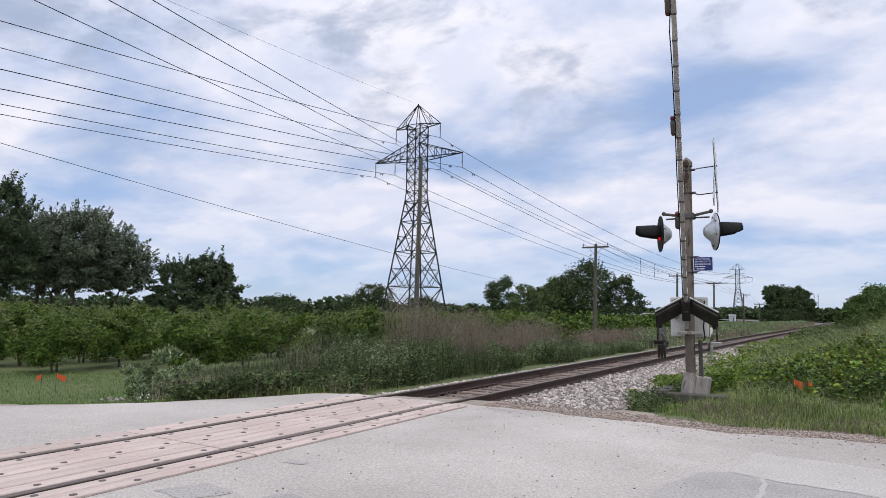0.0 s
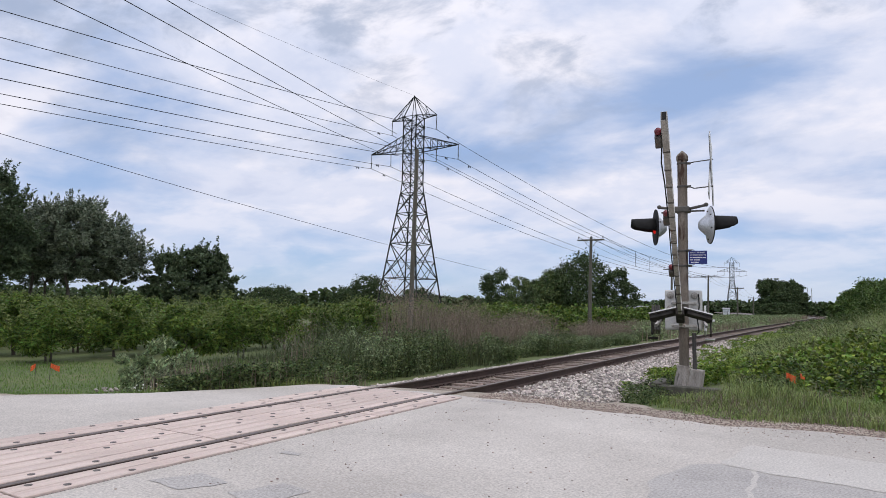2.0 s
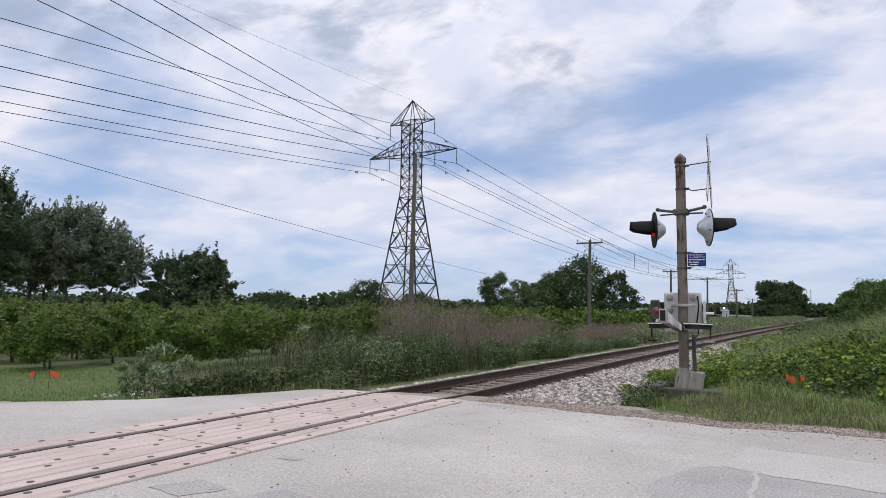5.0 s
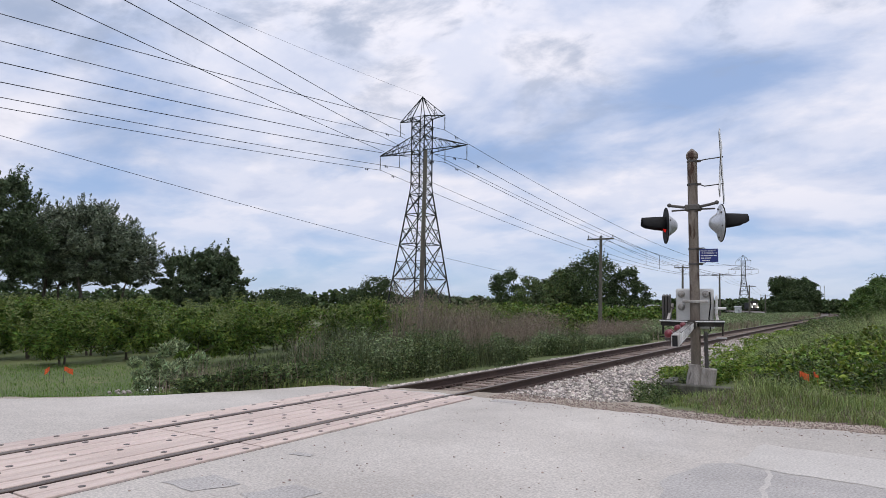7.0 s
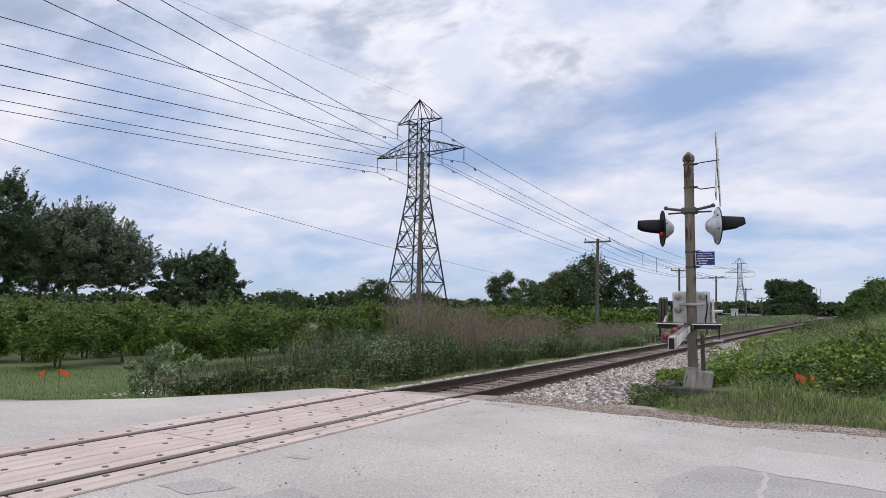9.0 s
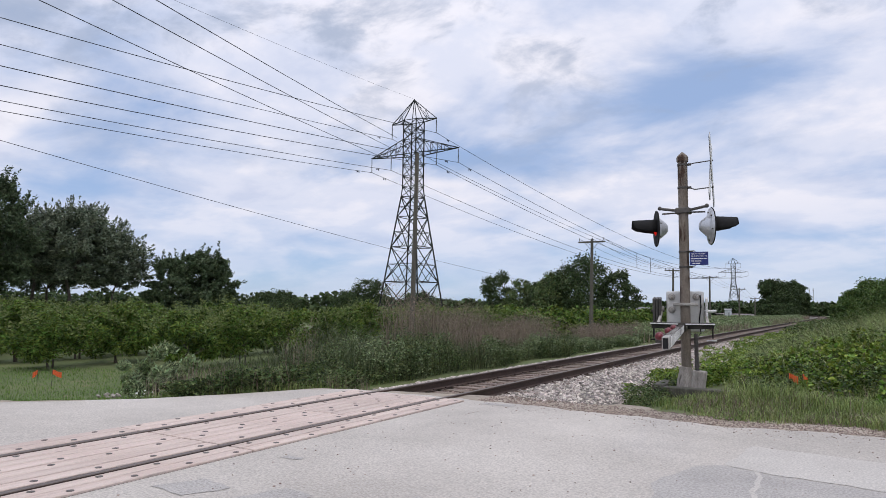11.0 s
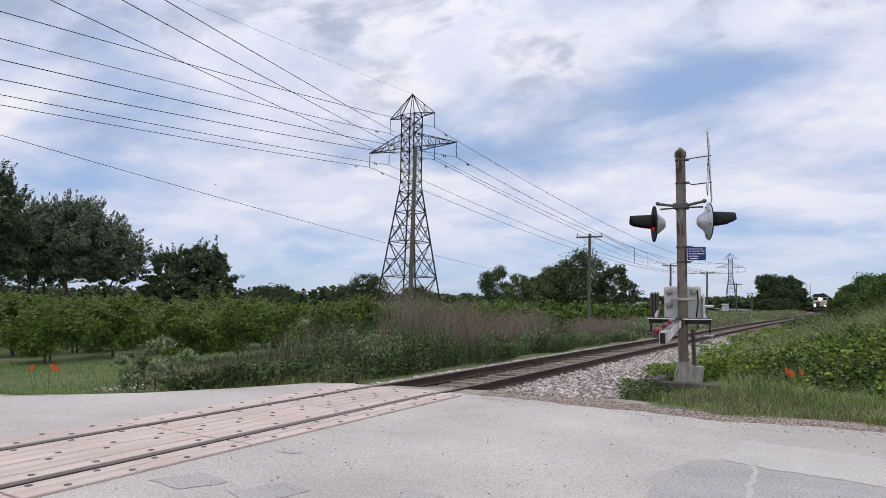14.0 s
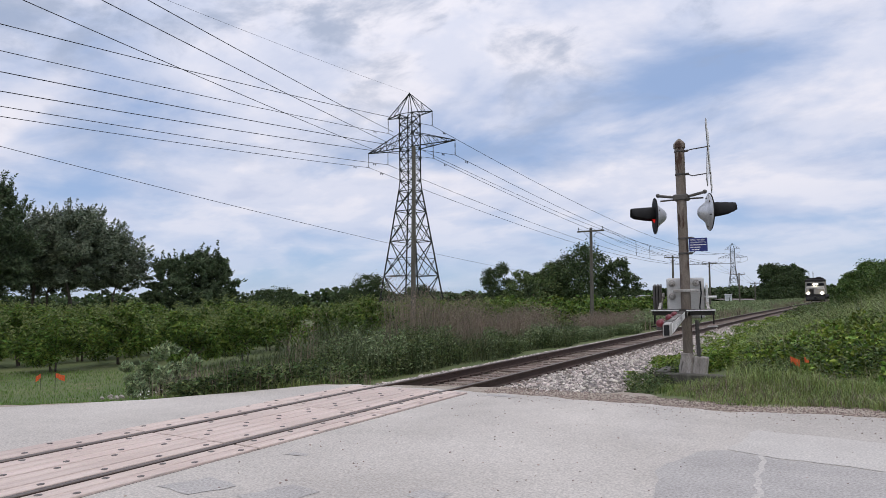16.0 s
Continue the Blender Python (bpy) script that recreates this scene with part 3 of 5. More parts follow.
def build_signal():
    x, y = MAST
    sig = thing("crossing_signal", Matrix.Translation((x, y, -0.12)), "weathered grey railway crossing mast with two flashing lamps and crossbuck", "crossing signal")

    def p(name, bm, m, label="", parent=sig, smooth=False):
        return part(name, bm, m, parent, label, smooth)

    bm = lathe(bmesh.new(), [(0.1, 0.5), (0.1, 5.0)], n=28)
    mast = p("mast", bm, M["mast"], "rust-streaked galvanised mast", smooth=False)
    bm = lathe(bmesh.new(), [(0.118, 4.93), (0.122, 4.95), (0.122, 5.02), (0.10, 5.06), (0.02, 5.14), (0.0, 5.145)], n=24)
    part("cap", bm, M["mast"], mast, "pointed mast cap")
    for z in (4.86, 4.36, 2.98, 2.66):
        bm = lathe(bmesh.new(), [(0.108, z - 0.02), (0.112, z - 0.016), (0.112, z + 0.016), (0.108, z + 0.02)], n=24)
        box(bm, (0.07, 0.035, 0.05), Matrix.Translation((0.14, 0, z)), 0.006)
        rod(bm, (0.13, -0.03, z), (0.13, 0.03, z), 0.012, n=6)
        part("band", bm, M["darksteel"], mast, "clamped steel band")
    # flared foot and footing
    bm = lathe(bmesh.new(), [(0.19, 0.06), (0.2, 0.08), (0.17, 0.3), (0.125, 0.5), (0.12, 0.56), (0.102, 0.57)], Matrix.Translation((-0.02, 0, 0)), n=12)
    box(bm, (0.26, 0.3, 0.4), Matrix.Translation((0.24, 0.0, 0.3)) @ pose(0, 0, 0, 0, 8, 0), 0.03, 2)
    p("foot", bm, M["concrete"], "flared weathered foot with junction casing")
    bm = box(bmesh.new(), (1.5, 0.24, 0.2), Matrix.Translation((0.15, -0.35, 0.07)), 0.02)
    box(bm, (0.24, 1.1, 0.24), Matrix.Translation((-0.5, 0.1, 0.09)), 0.02)
    box(bm, (0.9, 0.8, 0.16), Matrix.Translation((0.1, 0.05, 0.02)), 0.02)
    p("footing", bm, M["woodpole"], "timber-framed footing")
    bm = bmesh.new()
    rod(bm, (0.22, -0.05, 0.45), (0.2, 0.0, 1.25), 0.038, n=10)
    for k in range(9):
        rod(bm, (0.22 - 0.002 * k, -0.05 + 0.005 * k, 0.5 + 0.08 * k), (0.22 - 0.002 * k, -0.049 + 0.005 * k, 0.53 + 0.08 * k), 0.046, n=10)
    p("conduit", bm, M["darksteel"], "ribbed cable conduit")
    # lamp crossarm
    bm = bmesh.new()
    box(bm, (0.3, 0.26, 0.13), Matrix.Translation((0, 0, 3.86)), 0.02)
    for s in (-1, 1):
        rod(bm, (s * 0.1, 0, 3.87), (s * 0.46, -0.04, 3.93), 0.03, n=10)
        rod(bm, (s * 0.12, 0.03, 3.83), (s * 0.44, 0.0, 3.82), 0.018, n=8)
        bmesh.ops.create_uvsphere(bm, u_segments=10, v_segments=8, radius=0.045, matrix=Matrix.Translation((s * 0.48, -0.04, 3.94)))
    p("crossarm", bm, M["darksteel"], "steel lamp crossarm")
    for s in (-1, 1):
        # local +z looks along the lamp's beam
        beam = Matrix.Translation((s * 0.56, -0.05, 3.5)) @ Matrix.Rotation(radians(22), 4, "Z") @ Matrix.Rotation(radians(s * 90), 4, "Y")
        lamp = new("lamp")
        lamp.parent = sig
        lamp.matrix_local = beam
        lamp["label"] = "red flashing lamp with black hood and pale housing"
        bm = lathe(bmesh.new(), [(0.39, -0.012), (0.395, 0.0), (0.39, 0.008), (0.13, 0.008)], n=40)
        part("background_disc", bm, M["black"], lamp, "black backing disc")
        bm = lathe(bmesh.new(), [(0.0, -0.24), (0.07, -0.235), (0.12, -0.2), (0.2, -0.1), (0.25, -0.05), (0.385, -0.02), (0.385, -0.013)], n=36)
        part("housing", bm, M["alu"], lamp, "dull aluminium lamp housing", True)
        bm = lathe(bmesh.new(), [(0.15, 0.01), (0.12, 0.035), (0.06, 0.05), (0.0, 0.053)], n=28)
        part("lens", bm, M["redlamp"] if s < 0 else M["redglass"], lamp, "red glass lens", True)
        # hood: most of a tube, cut away below
        bm = bmesh.new()
        rings = []
        for q, (zz, rr) in enumerate(((0.008, 0.2), (0.2, 0.195), (0.42, 0.185), (0.50, 0.18))):
            span = (118, 112, 100, 84)[q]
            ring = []
            for i in range(25):
                a = radians(-span + 2 * span * i / 24)
                # up is the lamp's -x for s > 0 and +x for s < 0
                up = -s
                ring.append(bm.verts.new((up * rr * math.cos(a), rr * math.sin(a), zz)))
            rings.append(ring)
        for a, b in zip(rings, rings[1:]):
            for i in range(24):
                bm.faces.new((a[i], a[i + 1], b[i + 1], b[i]))
        hood = part("hood", bm, M["black"], lamp, "black lamp hood", True)
        so = hood.modifiers.new("thickness", "SOLIDIFY")
        so.thickness = 0.006
        for a in range(6):
            bm = rod(bmesh.new(), (0.3 * math.cos(a), 0.3 * math.sin(a), -0.06), (0.3 * math.cos(a), 0.3 * math.sin(a), -0.02), 0.018, n=6)
            part("fastener", bm, M["darksteel"], lamp)
    # crossbuck seen nearly edge on
    cb = new("crossbuck")
    cb.parent = sig
    cb.matrix_local = Matrix.Translation((0.58, 0.0, 4.68)) @ pose(0, 0, 0, 0, 0, 3)
    cb["label"] = "white crossbuck boards with dark edges"
    for s in (-1, 1):
        bm = box(bmesh.new(), (0.012, 0.2, 1.72), pose(0.012 * s, 0, 0, 42 * s, 0, 0) @ pose(0, 0, 0, 0, 1.6 * s, 0), 0.004)
        part("board", bm, M["white"], cb)
        bm = box(bmesh.new(), (0.006, 0.205, 1.73), pose(0.012 * s - 0.011, 0, 0, 42 * s, 0, 0) @ pose(0, 0, 0, 0, 1.6 * s, 0), 0.002)
        part("backing", bm, M["darksteel"], cb)
    for z0, z1 in ((4.86, 4.88), (4.36, 4.31)):
        bm = bmesh.new()
        rod(bm, (0.13, 0, z0), (0.24, 0, z1), 0.012, n=6)
        rod(bm, (0.24, 0, z1), (0.58, 0, z1 + 0.02), 0.012, n=6)
        bmesh.ops.create_uvsphere(bm, u_segments=8, v_segments=6, radius=0.02, matrix=Matrix.Translation((0.6, 0, z1 + 0.02)))
        p("crossbuck_bracket", bm, M["darksteel"], "thin steel stand-off bar")
    # blue emergency notice
    face = Matrix.Translation((0.31, -0.08, 2.83)) @ Matrix.Rotation(radians(10), 4, "Z")
    sign = part("emergency_sign", box(bmesh.new(), (0.36, 0.006, 0.28), Matrix(), 0.002), M["blue"], sig, "blue emergency notice with white lettering")
    sign.matrix_local = face
    for i, text in enumerate(("REPORT PROBLEM", "OR EMERGENCY TO")):
        cu = bpy.data.curves.new("lettering", "FONT")
        cu.body, cu.size, cu.align_x, cu.extrude = text, 0.042, "LEFT", 0.0005
        ob = new("lettering", cu)
        dg = bpy.context.evaluated_depsgraph_get()
        me = bpy.data.meshes.new_from_object(ob.evaluated_get(dg))
        bpy.data.objects.remove(ob)
        w = max(v.co.x for v in me.vertices)
        me.transform(Matrix.Diagonal((0.31 / w if i else 0.28 / w, 1, 1, 1)))
        me.materials.clear()
        me.materials.append(M["lettering"])
        ob = new("lettering", me)
        ob.parent = sign
        ob.matrix_local = pose(-0.155, -0.0045, 0.085 - 0.05 * i, 90, 0, 0)
    for i, words in enumerate((((-0.155, 0.05), (-0.095, 0.09), (0.005, 0.08), (0.095, 0.06)), ((-0.155, 0.06), (-0.08, 0.12)), ((-0.13, 0.05), (-0.07, 0.09)))):
        for x0, w in words:
            bm = box(bmesh.new(), (w, 0.002, 0.017), Matrix.Translation((x0 + w / 2, -0.0045, -0.004 - 0.05 * i)))
            part("text_bar", bm, M["lettering"], sign)
    for dz in (0.16, -0.16):
        bm = bmesh.new()
        rod(bm, (0.05, -0.1, 2.83 + dz), (0.22, -0.09, 2.83 + dz), 0.01, n=6)
        rod(bm, (0.22, -0.09, 2.83 + dz), (0.26, -0.08, 2.83 + dz * 0.75), 0.008, n=6)
        p("sign_bracket", bm, M["darksteel"])
    # gate mechanism casing
    cas = new("mechanism")
    cas.parent = sig
    cas.matrix_local = pose(-0.07, 0.34, 1.72, 0, 0, 12)
    cas["label"] = "pale grey gate mechanism casing"
    part("casing", box(bmesh.new(), (0.76, 0.34, 0.86), Matrix(), 0.05, 3), M["casing"], cas, "pale grey riveted casing")
    for bx, bz in ((-0.27, 0.31), (-0.27, 0.03), (0.22, 0.31)):
        bm = lathe(bmesh.new(), [(0.075, 0), (0.075, 0.02), (0.05, 0.03), (0.04, 0.05), (0.0, 0.055)], pose(bx, -0.17, bz, 90, 0, 0), 16)
        part("inspection_cap", bm, M["steel"], cas, "round metal cap")
    for cz in (0.15, -0.33):
        bm = box(bmesh.new(), (0.5, 0.05, 0.06), Matrix.Translation((0.0, -0.46, cz)), 0.01)
        for sx in (-0.2, 0.2):
            box(bm, (0.05, 0.3, 0.05), Matrix.Translation((sx, -0.31, cz)), 0.008)
        part("clamp", bm, M["steel"], cas, "mast clamp bar")
    sweep("cable", [(0.3, -0.2, 0.35), (0.31, -0.24, 0.1), (0.27, -0.25, -0.2), (0.3, -0.22, -0.45), (0.22, -0.25, -0.55)], 0.014, M["black"], cas)
    return sig


GATE_YAW = 9.4
PIVOT = (4.2, 14.3, 1.27)


def build_gate():
    gate = thing("crossing_gate", Matrix.Translation(PIVOT), "grey and white boom gate arm with red marker lamps and counterweights", "crossing gate")
    L = 7.13
    # the boom is a tapered box section in three spliced lengths
    for a, b, w0, w1, m in ((0.15, 2.7, 0.068, 0.068, "steel"), (2.66, L, 0.075, 0.075, "steel")):
        bm = box(bmesh.new(), (w0, b - a, w0 * 1.8), Matrix.Translation((0, -(a + b) / 2, 0)), 0.006)
        part("boom", bm, M[m], gate, "grimy grey boom section")
    # black plate painted as the shade inside the hollow boom
    part("boom_mouth_shade", box(bmesh.new(), (0.054, 0.01, 0.112), Matrix.Translation((0, -L - 0.002, 0)), 0.002), M["black"], gate, "black plate standing for the shaded hollow end of the boom")
    for k in range(16):
        bm = box(bmesh.new(), (0.008, 0.2, 0.118), Matrix.Translation((0.039, -0.6 - k * 0.4, 0)))
        part("reflective_band", bm, M["white"], gate, "white reflective band")
    for k in range(15):
        bm = box(bmesh.new(), (0.086, 0.03, 0.147), Matrix.Translation((0, -0.6 - k * 0.42, 0)), 0.003)
        part("strap", bm, M["darksteel"], gate)
    for u in (6.6, 4.55, 2.65):
        lamp = new("marker_lamp")
        lamp.parent = gate
        lamp.location = (-0.085, -u, 0.03)
        part("lamp_box", box(bmesh.new(), (0.09, 0.22, 0.1), Matrix.Translation((0, 0, 0.0)), 0.012), M["darksteel"], lamp, "dark lamp box")
        bm = lathe(bmesh.new(), [(0.046, 0.0), (0.046, 0.03), (0.034, 0.055), (0.0, 0.062)], pose(0, -0.13, 0.03, 90, 0, 0), 16)
        part("lens", bm, M["redglass"], lamp, "red lens", True)
        bm = lathe(bmesh.new(), [(0.046, 0.0), (0.046, 0.03), (0.034, 0.055), (0.0, 0.062)], pose(0, 0.11, 0.03, -90, 0, 0), 16)
        part("lens", bm, M["redglass"], lamp, "red lens", True)
    sweep("lamp_cable", [(-0.055, -6.5, 0.02), (-0.075, -6.2, -0.03), (-0.06, -5.6, 0.0), (-0.056, -4.6, 0.01), (-0.06, -3.5, -0.02), (-0.056, -2.6, 0.01), (-0.05, -0.5, 0)], 0.01, M["black"], gate)
    # forked yoke round the mast: two deep plates toned for underside shade, pale upper lips
    for s in (-1, 1):
        bm = bmesh.new()
        outline = [(0.0, -0.72), (s * 0.07, -0.72), (s * 0.6, -0.36), (s * 0.6, 0.04), (s * 0.5, 0.04), (s * 0.46, -0.06), (s * 0.1, -0.34), (0.0, -0.34)]
        top = [bm.verts.new((x, y - 0.12, 0.105)) for x, y in outline]
        low = [bm.verts.new((x, y - 0.12, 0.05)) for x, y in outline]
        bm.faces.new(top if s < 0 else top[::-1])
        bm.faces.new(low[::-1] if s < 0 else low)
        for i in range(len(outline)):
            j = (i + 1) % len(outline)
            bm.faces.new((top[i], low[i], low[j], top[j]))
        bmesh.ops.recalc_face_normals(bm, faces=bm.faces[:])
        angle_bar(bm, (s * 0.57, -0.42, 0.02), (s * 0.12, -0.74, 0.02), 0.07)
        box(bm, (0.03, 0.2, 0.3), Matrix.Translation((s * 0.57, -0.06, -0.06)), 0.006)
        part("yoke_plate", bm, M["yoke"], gate, "dark forked yoke plate round the mast")
        bm = bmesh.new()
        angle_bar(bm, (s * 0.07, -0.85, 0.085), (s * 0.605, -0.485, 0.085), 0.022)
        part("yoke_lip", bm, M["white"], gate, "pale upper edge of the yoke")
        box_m = Matrix.Translation((s * 0.55, 0.05, -0.26))
        part("stop_plate", box(bmesh.new(), (0.2, 0.1, 0.025), box_m, 0.006), M["casing"] if s > 0 else M["yoke"], gate, "pale stop plate" if s > 0 else "dark stop plate")
    part("boom_socket", box(bmesh.new(), (0.16, 0.5, 0.17), Matrix.Translation((0, -0.6, 0.02)), 0.012), M["yoke"], gate, "dark boom socket")
    for s in (-1, 1):
        bm = bmesh.new()
        angle_bar(bm, (s * 0.5, 0.0, 0.0), (s * 0.42, 0.72, 0.42), 0.055)
        part("weight_arm", bm, M["steel"], gate, "pale counterweight arm")
        bm = bmesh.new()
        for k in range(3 if s < 0 else 1):
            box(bm, (0.05, 0.42, 0.56), Matrix.Translation((s * (0.47 + 0.06 * k), 0.55, 0.34)) @ pose(0, 0, 0, 6, 0, 0), 0.02, 2)
        rod(bm, (s * 0.38, 0.55, 0.34), (s * 0.66, 0.55, 0.34), 0.03, n=8)
        part("counterweight", bm, M["darksteel"] if s < 0 else M["white"], gate, "stacked iron counterweights")
    return gate


# ---- transmission towers and lines ----
def tower_half(z):
    return float(np.interp(z, (-0.6, 19.5, 30.4, 33.9), (3.75, 1.15, 1.15, 0.08)))


def build_tower(x, y, label):
    tw = thing("transmission_tower", Matrix.Translation((x, y, -0.6)), label, "transmission tower", "steel lattice towers")
    zs = [0.0, 6.0, 11.3, 15.9, 19.0, 20.6, 22.3, 24.0, 25.7, 27.9, 29.4, 31.0]
    corners = [(1, 1), (-1, 1), (-1, -1), (1, -1)]

    def c(k, z):
        h = tower_half(z - 0.6)
        return Vector((corners[k % 4][0] * h, corners[k % 4][1] * h, z))

    for k in range(4):
        bm = bmesh.new()
        for a, b in zip(zs, zs[1:]):
            angle_bar(bm, c(k, a), c(k, b), 0.19 if a < 19 else 0.14)
        angle_bar(bm, c(k, 31.0), (0, 0, 34.5), 0.1)
        part("leg", bm, M["lattice"], tw)
    for k in range(4):
        bm = bmesh.new()
        for i, (a, b) in enumerate(zip(zs, zs[1:])):
            w = 0.11 if a < 19 else 0.085
            angle_bar(bm, c(k, a), c(k + 1, b), w)
            angle_bar(bm, c(k + 1, a), c(k, b), w)
            angle_bar(bm, c(k, b), c(k + 1, b), w)
            if a < 18 and i:
                mid = (a + b) / 2
                angle_bar(bm, c(k, mid), c(k + 1, mid), 0.07)
            if a < 12:
                # secondary bracing out to the legs
                q = (c(k, a) + c(k + 1, a)) / 2
                angle_bar(bm, q, c(k, (a + b) / 2), 0.07)
                angle_bar(bm, q, c(k + 1, (a + b) / 2), 0.07)
        part("bracing", bm, M["lattice"], tw)
    # arms: lower long one with two strings a side, upper short one
    for side in (-1, 1):
        for reach, zt, zb, tip in ((8.1, 28.0, 25.7, 25.9), (4.15, 34.0, 31.0, 30.9)):
            bm = bmesh.new()
            h = 1.15
            t = Vector((side * reach, 0, tip))
            for sy in (-1, 1):
                low, high = Vector((side * h, sy * h, zb)), Vector((side * h, sy * h, zt)) if reach > 5 else Vector((0, 0, 34.4))
                angle_bar(bm, low, t, 0.12)
                angle_bar(bm, high, t, 0.1)
                n = 5 if reach > 5 else 2
                for i in range(1, n):
                    f = i / n
                    angle_bar(bm, low.lerp(t, f), high.lerp(t, f), 0.06)
                    angle_bar(bm, low.lerp(t, f), high.lerp(t, f - 1 / n), 0.06)
            for i in range(0, 5):
                f = i / 5
                a = Vector((side * h, -h, zb)).lerp(t, f)
                b = Vector((side * h, h, zb)).lerp(t, f + 0.2 if i % 2 else f)
                angle_bar(bm, a, b, 0.06)
            part("crossarm", bm, M["lattice"], tw)
        for px, pz in ((8.0, 25.85), (4.2, 25.85), (4.1, 30.85)):
            bm = bmesh.new()
            rod(bm, (side * px, 0, pz), (side * px, 0, pz - 2.2), 0.035, n=5)
            for i in range(11):
                zz = pz - 0.25 - 0.17 * i
                rod(bm, (side * px, 0, zz), (side * px, 0, zz - 0.06), 0.11, 0.05, n=7)
            box(bm, (0.08, 0.6, 0.08), Matrix.Translation((side * px, 0, pz - 2.2)))
            part("insulator", bm, M["porcelain"], tw, "string of disc insulators")
    for k in range(4):
        bm = box(bmesh.new(), (0.8, 0.8, 0.9), Matrix.Translation((corners[k][0] * 3.78, corners[k][1] * 3.78, -0.1)), 0.04)
        part("footing", bm, M["concrete"], tw)
    return tw


TOWER = (-48.4, 83.4)
FAR_TOWER = (-44.4, 420.4)


def wire(label, pts, r, group, name="power_line"):
    ob = sweep(name, pts, r, M["wire"], sides=5)
    return tagged(ob, label, "power line", group)


def build_lines():
    points = [(s * px, pz) for s in (-1, 1) for px, pz in ((8.0, 23.05), (4.2, 23.05), (4.1, 28.05))]
    slope = {(-8.0, 23.05): -0.0788, (-4.2, 23.05): -0.0794, (-4.1, 28.05): -0.0832, (8.0, 23.05): -0.091, (4.2, 23.05): -0.0964, (4.1, 28.05): -0.0952}
    for px, pz in points:
        # towards the next tower behind the camera
        s0 = slope[(px, pz)] / 0.835
        u = np.linspace(0, 333, 60)
        pts = np.stack([TOWER[0] + px - 0.0119 * u, TOWER[1] - u, pz + s0 * u - s0 / 333 * u * u], -1)
        wire("dark sagging high-voltage conductor hung from lattice towers", pts, 0.034, "high-voltage conductors")
        n = 50
        f = np.linspace(0, 1, n)
        span = FAR_TOWER[1] - TOWER[1]
        pts = np.stack([TOWER[0] + px + (FAR_TOWER[0] - TOWER[0]) * f, TOWER[1] + span * f, pz - 1.0 * f - 4 * 7.0 * f * (1 - f)], -1)
        wire("dark sagging high-voltage conductor hung from lattice towers", pts, np.linspace(0.034, 0.08, n), "high-voltage conductors")
        for d in (-3.5, 3.5):
            bm = bmesh.new()
            z = pz + (s0 * 3.5 if d < 0 else -0.29)
            box(bm, (0.07, 0.5, 0.07), Matrix.Translation((TOWER[0] + px, TOWER[1] + d, z - 0.15)))
            for e in (-0.25, 0.25):
                rod(bm, (TOWER[0] + px, TOWER[1] + d + e, z - 0.32), (TOWER[0] + px, TOWER[1] + d + e, z), 0.06, n=6)
            tagged(part("vibration_damper", bm, M["wire"]), "small dark vibration damper clamped on the conductor", "damper", "conductor dampers")
    for f in (0.288, 0.331):
        x, y, z = TOWER[0] + 8.0 + (FAR_TOWER[0] - TOWER[0]) * f, TOWER[1] + (FAR_TOWER[1] - TOWER[1]) * f, 23.05 - f - 28.0 * f * (1 - f)
        bm = rod(bmesh.new(), (x, y, z), (x, y, z - 4.0), 0.06, n=6)
        rod(bm, (x, y - 0.2, z), (x, y + 0.2, z), 0.09, n=6)
        tagged(part("line_spacer", bm, M["wire"]), "thin dark spacer rod hung from the conductor", "line spacer", "conductor spacers")
    # a second line that leaves the tower on a nearer course
    for near, far, r in (((-40.53, 23.64, 22.84), (-54.2, 83.2, 25.3), 0.034), ((-36.09, 26.37, 22.9), (-52.0, 83.4, 26.3), 0.034),
                         ((-33.46, 27.99, 22.94), (-51.6, 83.4, 28.2), 0.034), ((-32.34, 28.68, 22.96), (-48.4, 83.4, 33.9), 0.011)):
        a, b = np.array(far), np.array(near)
        f = np.linspace(0, 2.6, 50)
        pts = a[None] + (b - a)[None] * f[:, None]
        pts[:, 2] -= 1.1 * 4 * f / 2.6 * (1 - f / 2.6) - 1.1 * 4 * (1 / 2.6) * (1 - 1 / 2.6) * f / 2.6 * 2.6
        wire("dark conductor of a nearer branch line" if r > 0.02 else "thin grey shield wire", pts, r, "branch conductors")
    # low wire that crosses the field
    a, b = np.array((-37.48, 19.65, 11.73)), np.array((-39.95, 112.04, 6.2))
    f = np.linspace(-0.6, 1.9, 60)
    pts = a[None] + (b - a)[None] * f[:, None]
    pts[:, 2] += 2.2 * (f * (f - 1))
    wire("thin dark overhead service wire across the field", pts, 0.02, "service wires", "service_wire")


